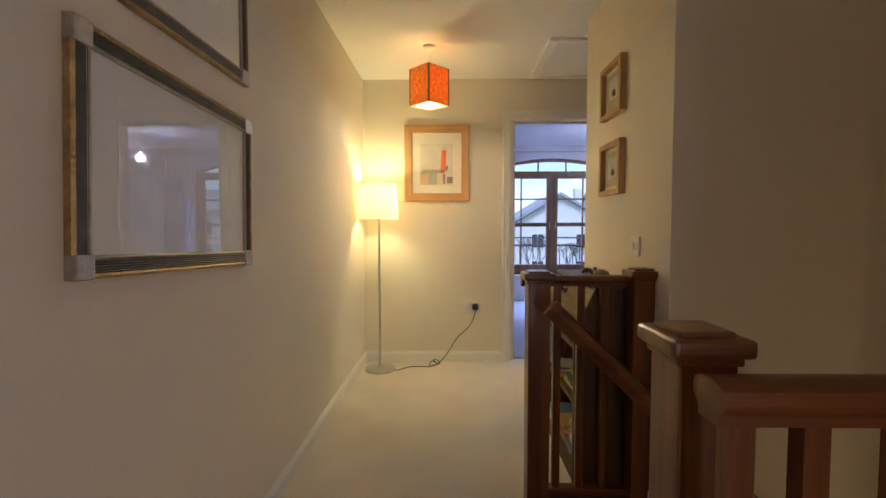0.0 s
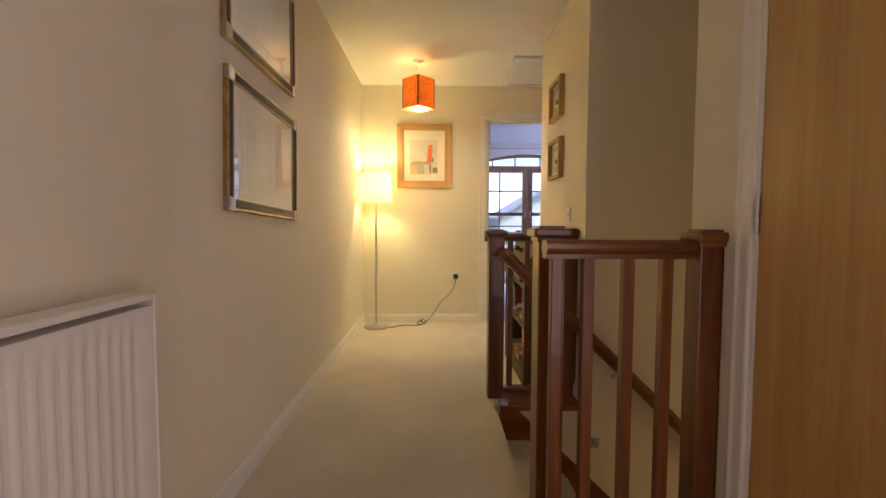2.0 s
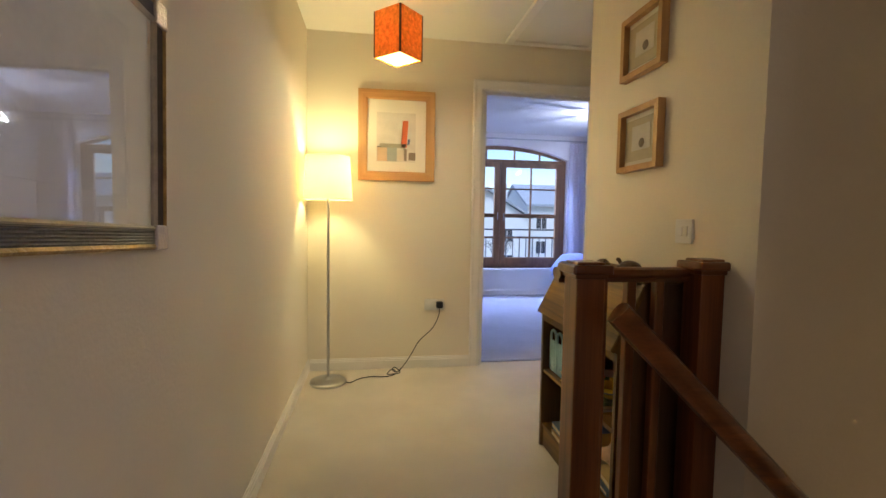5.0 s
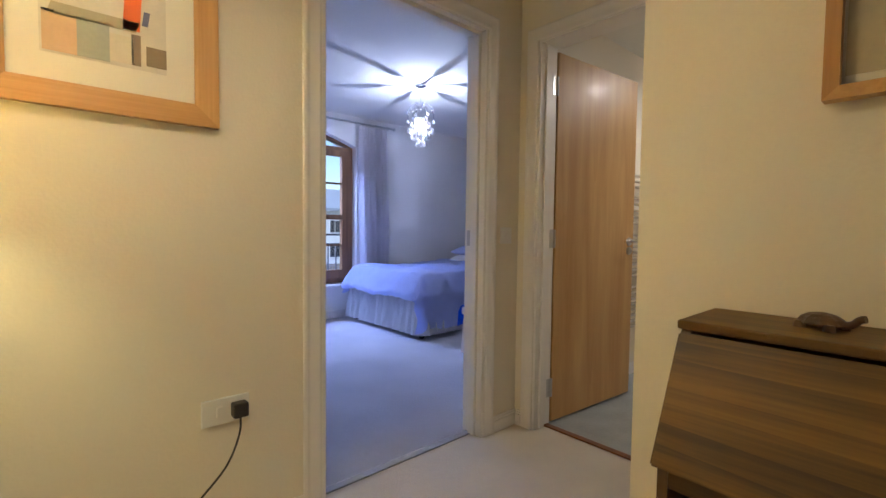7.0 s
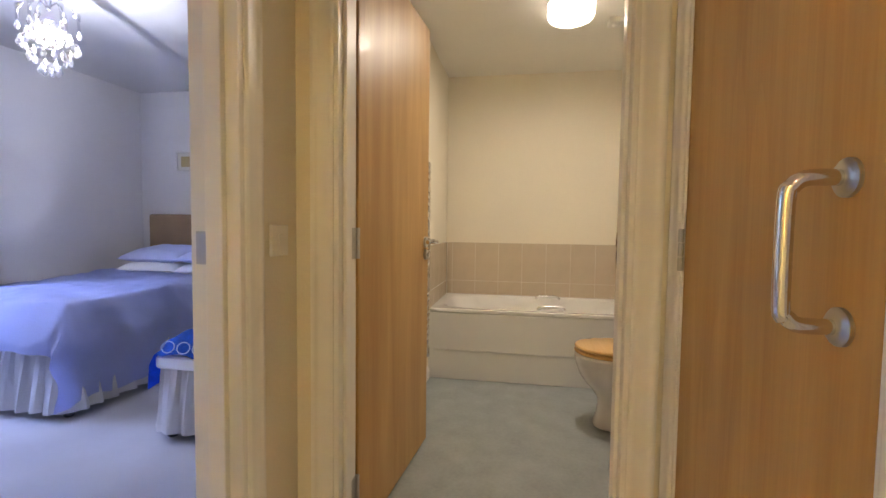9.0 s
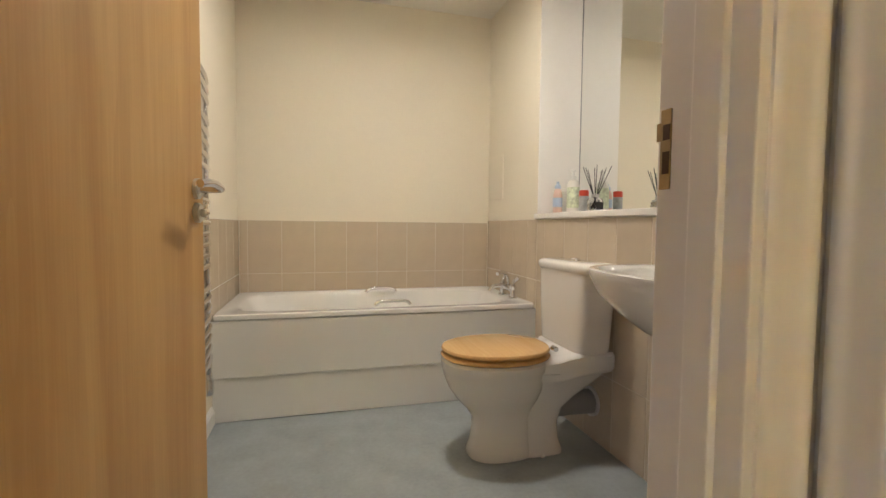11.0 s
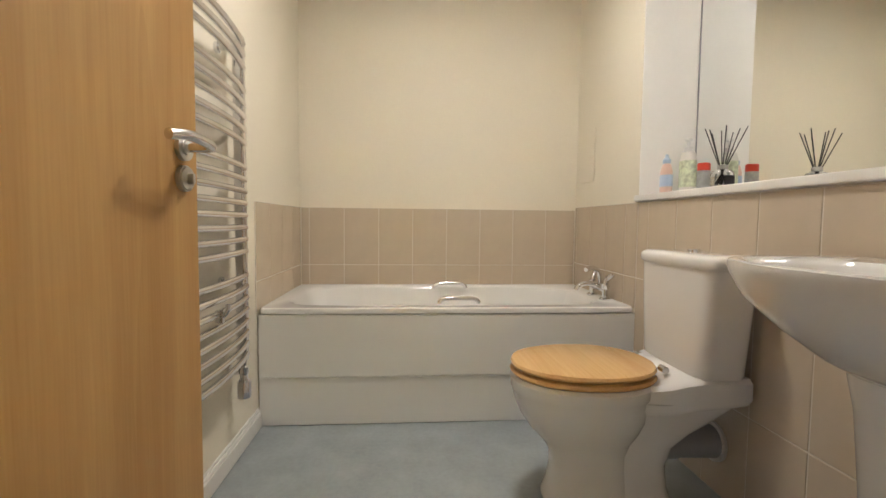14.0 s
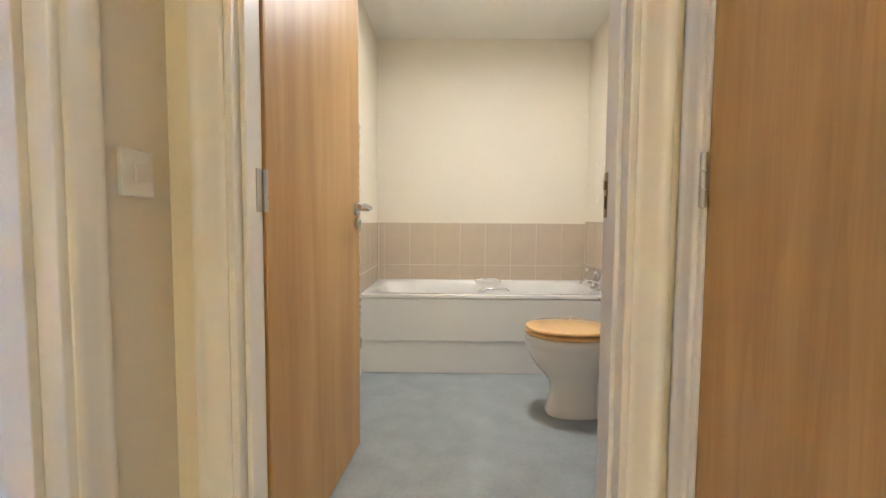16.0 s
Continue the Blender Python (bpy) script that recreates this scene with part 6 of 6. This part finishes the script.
for k in range(5):
    c = (kx0 + 0.0 + 0.012 * k, 0.70 + 0.085 * k)
    part("loop_print", tube(bmesh.new(), [(kx0 - 0.028 + 0.010 * math.sin(a), c[1] + 0.035 * math.cos(a), 0.475 + 0.026 * math.sin(a)) for a in [2 * math.pi * q / 16 for q in range(17)]], 0.003, 6, False), LACE, TWL, "pale loop pattern", True)

# ---- bedroom wall picture ----
M = Matrix.Translation((EB - 0.001, 2.73, 1.705)) @ Matrix.Rotation(radians(-90), 4, "Z")
P = hang("small_canvas", "small pale picture on the bedroom wall", M, 0.21, 0.21, 0.014, 0.02, (TRIM, TRIM), 0)
art_block(P, M, -0.05, 0.05, -0.055, 0.05, paint("straw_print", (0.48, 0.36, 0.16)), 0.0085)

# ---- chandelier ----
hx, hy = 3.17, 1.76
CH = thing("crystal_chandelier", "small crystal drop chandelier, lit", "chandelier", (hx, hy, H))
CRYSTAL = glass("cut_crystal", (0.97, 0.98, 1.0), 0.02)
CRYSTAL.node_tree.nodes["Principled BSDF"].inputs["Transmission Weight"].default_value = 0.45
CRYSTAL.node_tree.nodes["Principled BSDF"].inputs["Coat Weight"].default_value = 1.0
LIT = glow("lit_bulb", (1.0, 0.97, 0.95), 18.0)
part("ceiling_rose", lathe(bmesh.new(), [(0.0, 0), (0.055, 0), (0.053, -0.012), (0.03, -0.026), (0.0, -0.028)], (hx, hy, H), 28, cap=False), CHROME, CH, "", True)
part("stem", tube(bmesh.new(), [(hx, hy, H - 0.02), (hx, hy, 2.165)], 0.004, 8), CHROME, CH, "", True)
part("hub", lathe(bmesh.new(), [(0.0, 0.02), (0.009, 0.015), (0.012, 0.0), (0.009, -0.012), (0.0, -0.016)], (hx, hy, 2.185), 16, cap=False), CHROME, CH, "", True)


def drop_bm(bm_, x, y, z, s):
    """Faceted pear drop."""
    return lathe(bm_, [(0.0008, 0.0), (0.30 * s, -0.35 * s), (0.5 * s, -0.95 * s), (0.32 * s, -1.4 * s), (0.0008, -1.6 * s)], (x, y, z), 6)


for k in range(6):
    a = 2 * math.pi * k / 6 + 0.25
    ca, sa = math.cos(a), math.sin(a)
    arm = tube(bmesh.new(), smooth_path([(hx, hy, 2.185), (hx + 0.03 * ca, hy + 0.03 * sa, 2.218), (hx + 0.06 * ca, hy + 0.06 * sa, 2.235), (hx + 0.098 * ca, hy + 0.098 * sa, 2.212), (hx + 0.117 * ca, hy + 0.117 * sa, 2.16), (hx + 0.122 * ca, hy + 0.122 * sa, 2.09)], 4), 0.0065, 8)
    ap = part("arm", arm, CHROME, CH, "", True)
    leaf_bm = lathe(bmesh.new(), [(0.001, -0.036), (0.013, -0.014), (0.017, 0.0), (0.013, 0.014), (0.001, 0.036)], (0, 0, 0), 8, 1, 0.9)
    part("leaf", turned(leaf_bm, Matrix.Translation((hx + 0.112 * ca, hy + 0.113 * sa, 2.175)) @ Matrix.Rotation(a, 4, "Z") @ Matrix.Rotation(radians(155), 4, "Y")), CHROME, ap, "silvered leaf")
    part("crystal_drop", drop_bm(bmesh.new(), hx + 0.122 * ca, hy + 0.122 * sa, 2.09, 0.028), CRYSTAL, ap, "clear crystal drop")
for tier, (r, z, cnt, s) in enumerate(((0.05, 2.10, 10, 0.022), (0.090, 2.06, 14, 0.025), (0.118, 2.01, 18, 0.027), (0.085, 1.95, 12, 0.026), (0.040, 1.89, 8, 0.028))):
    n = 32
    part("ring", tube(bmesh.new(), [(hx + r * math.cos(2 * math.pi * q / n), hy + r * math.sin(2 * math.pi * q / n), z) for q in range(n + 1)], 0.002, 6, False), CHROME, CH, "", True)
    for k in range(cnt):
        a = 2 * math.pi * k / cnt + tier * 0.37
        x, y = hx + r * math.cos(a), hy + r * math.sin(a)
        part("crystal_drop", drop_bm(bmesh.new(), x, y, z - 0.004, s), CRYSTAL, CH, "clear crystal drop")
        part("bead", lathe(bmesh.new(), [(0.0006, -0.006), (0.006, 0), (0.0006, 0.006)], (x, y, z), 6), CRYSTAL, CH, "")
for k in range(5):
    a = 2 * math.pi * k / 5
    x, y = hx + 0.042 * math.cos(a), hy + 0.042 * math.sin(a)
    part("bulb", lathe(bmesh.new(), [(0.005, -0.040), (0.016, -0.024), (0.018, 0.0), (0.010, 0.028), (0.001, 0.046)], (x, y, 2.035), 12), LIT, CH, "lit bulb", True)

# ---- what lies beyond the window ----
GRASS = mat("winter_grass", (0.07, 0.085, 0.04), 0.95, 0.3, 0.4, 0.3, 8)
RENDERW = mat("white_rendered_wall", (0.74, 0.73, 0.70), 0.9, 0.05, 0.8, 0.1, 20)
SLATE = mat("grey_slate_roof", (0.34, 0.36, 0.40), 0.7, 0.15, 2.0, 0.2, 14)
DARKGL = mat("dark_window_glass", (0.03, 0.035, 0.045), 0.08, 0.1, 2, 0.0, 10)
TARMAC = mat("tarmac", (0.05, 0.05, 0.052), 0.9, 0.15, 1.0, 0.2, 30)
GZ = -3.1
structure("ground", boxes((-900, 900, 4.0, 1500, GZ - 0.3, GZ)), GRASS, "winter grass reaching to the horizon", "ground")
structure("road", boxes((-120, 140, 14.0, 20.0, GZ, GZ + 0.02)), TARMAC, "grey tarmac street below the window", "road")


def house(x, y, w, d, eaves, ridge, gable, turn=0):
    """Rendered house with a pitched slate roof, chimney and windows on the side towards the window."""
    ob = thing("house", "white rendered house with a grey slate roof", "house", (x, y, GZ), "houses across the street")
    part("wall", box(bmesh.new(), x, x + w, y, y + d, GZ, eaves), RENDERW, ob)
    o = 0.35
    if gable:
        prof = [(x - o, eaves - 0.1), (x + w / 2, ridge), (x + w + o, eaves - 0.1), (x + w + o, eaves + 0.12), (x + w / 2, ridge + 0.25), (x - o, eaves + 0.12)]
        part("roof", ring_mesh(bmesh.new(), [[(a, yy, b) for a, b in prof] for yy in (y - o, y + d + o)]), SLATE, ob)
        part("gable_wall", ring_mesh(bmesh.new(), [[(a, yy, b) for a, b in ((x, eaves - 0.01), (x + w / 2, ridge - 0.03), (x + w, eaves - 0.01))] for yy in (y, y + d)]), RENDERW, ob)
    else:
        prof = [(y - o, eaves - 0.1), (y + d / 2, ridge), (y + d + o, eaves - 0.1), (y + d + o, eaves + 0.12), (y + d / 2, ridge + 0.25), (y - o, eaves + 0.12)]
        part("roof", ring_mesh(bmesh.new(), [[(xx, a, b) for a, b in prof] for xx in (x - 0.2, x + w + 0.2)]), SLATE, ob)
        part("gable_wall", ring_mesh(bmesh.new(), [[(xx, a, b) for a, b in ((y, eaves - 0.01), (y + d / 2, ridge - 0.03), (y + d, eaves - 0.01))] for xx in (x, x + w)]), RENDERW, ob)
    part("chimney", box(bmesh.new(), x + w * 0.82, x + w * 0.82 + 0.7, y + d / 2 - 0.4, y + d / 2 + 0.4, (eaves + ridge) / 2, ridge + 0.9, bevel=0.03), RENDERW, ob)
    nwin = max(2, int(w / 2.6))
    for k_ in range(nwin):
        xc = x + w * (k_ + 0.5) / nwin
        for zc in (eaves - 1.5, eaves - 3.7):
            wn_ = part("window", box(bmesh.new(), xc - 0.55, xc + 0.55, y - 0.04, y + 0.02, zc - 0.62, zc + 0.62), PLASTIC, ob)
            part("pane", box(bmesh.new(), xc - 0.46, xc - 0.03, y - 0.06, y - 0.03, zc - 0.53, zc + 0.53), DARKGL, wn_)
            part("pane", box(bmesh.new(), xc + 0.03, xc + 0.46, y - 0.06, y - 0.03, zc - 0.53, zc + 0.53), DARKGL, wn_)


house(-6, 36, 10, 8, 1.3, 3.4, False)
house(6.0, 33, 7.2, 9, 1.5, 3.7, True)
house(13.8, 35, 16, 8, 2.6, 4.5, False)
house(30.4, 36, 12, 8, 2.4, 4.4, False)
house(43, 36, 10, 8, 2.2, 4.2, False)
FENCE = wood("weathered_fence_board", (0.20, 0.17, 0.14), (0.36, 0.31, 0.26), "z", 0.8, 1.0)
for k in range(9):
    x = 11.0 + 2.4 * k
    ob = thing("fence_panel", "weathered timber fence panel in front of the houses", "fence", (x, 29.5, GZ), "garden fence panels")
    for j in range(15):
        part("board", box(bmesh.new(), x + 0.155 * j, x + 0.155 * j + 0.145, 29.49, 29.51, GZ, GZ + 1.35 + 0.01 * (j % 3)), FENCE, ob)
    part("post", box(bmesh.new(), x - 0.05, x + 0.05, 29.52, 29.62, GZ, GZ + 1.45, bevel=0.01), FENCE, ob)
structure("backdrop", boxes((-300, 400, 160, 175, GZ, 3.5)), GRASS, "low wooded hill far behind the houses", "hill")
BARK = mat("dark_bark", (0.06, 0.05, 0.045), 0.9, 0.2, 6, 0.3, 40)


def bare_tree(x, y, height, seed):
    r_ = random.Random(seed)
    ob = thing("bare_tree", "leafless winter tree by the street", "tree", (x, y, GZ), "street trees")
    trunk = bmesh.new()
    crown = bmesh.new()
    tube(trunk, smooth_path([(x, y, GZ), (x + 0.05, y, GZ + height * 0.2), (x, y, GZ + height * 0.4)], 3), 0.06, 8)

    def grow(p, d, L, r, depth):
        q = p + d * L
        mid = p + d * L * 0.5 + Vector((r_.uniform(-1, 1), r_.uniform(-1, 1), r_.uniform(-1, 1))) * L * 0.06
        tube(crown, [p, mid, q], r, 5)
        if depth:
            for _ in range(3 if depth > 1 else 4):
                nd = (d + Vector((r_.uniform(-1, 1), r_.uniform(-1, 1), r_.uniform(-0.1, 0.9))) * 0.75).normalized()
                grow(q, nd, L * r_.uniform(0.6, 0.82), r * 0.6, depth - 1)

    base = Vector((x, y, GZ + height * 0.39))
    for k_ in range(4):
        a = 2 * math.pi * k_ / 4 + r_.random()
        grow(base, Vector((math.cos(a) * 0.6, math.sin(a) * 0.6, 1)).normalized(), height * 0.2, 0.026, 4)
    part("trunk", trunk, BARK, ob, "", True)
    part("branches", crown, BARK, ob)


bare_tree(5.6, 22.5, 3.9, 3)
bare_tree(8.0, 23.5, 3.5, 8)

# ---- bathroom tiles, piece by piece ----
cols = [0.010, 0.056] + [round(0.056 + 0.1985 * k, 4) for k in range(1, 8)] + [1.6235]
tile_panel(WALL_BK, Matrix.Translation((BB, LB, 0)) @ Matrix.Rotation(radians(-90), 4, "Z"), cols, [0.490, 0.615, 0.945])
tile_panel(WALL_BL, Matrix.Translation((0, LB, 0)), [4.280, 4.465, 4.6635, 4.862, 5.0435], [0.490, 0.615, 0.945])
MR_ = Matrix.Translation((BB, RB, 0)) @ Matrix.Rotation(radians(180), 4, "Z")
tile_panel(WALL_BR, MR_, [0.0075, 0.04, 0.24, 0.44, 0.64, 0.752], [0.490, 0.632, 0.962])
tile_panel(WALL_BR, MR_, [0.754, 0.84, 1.04, 1.24, 1.44, 1.64, 1.84, 2.04, 2.24, 2.44, 2.484], [0.0, 0.302, 0.632, 0.962])
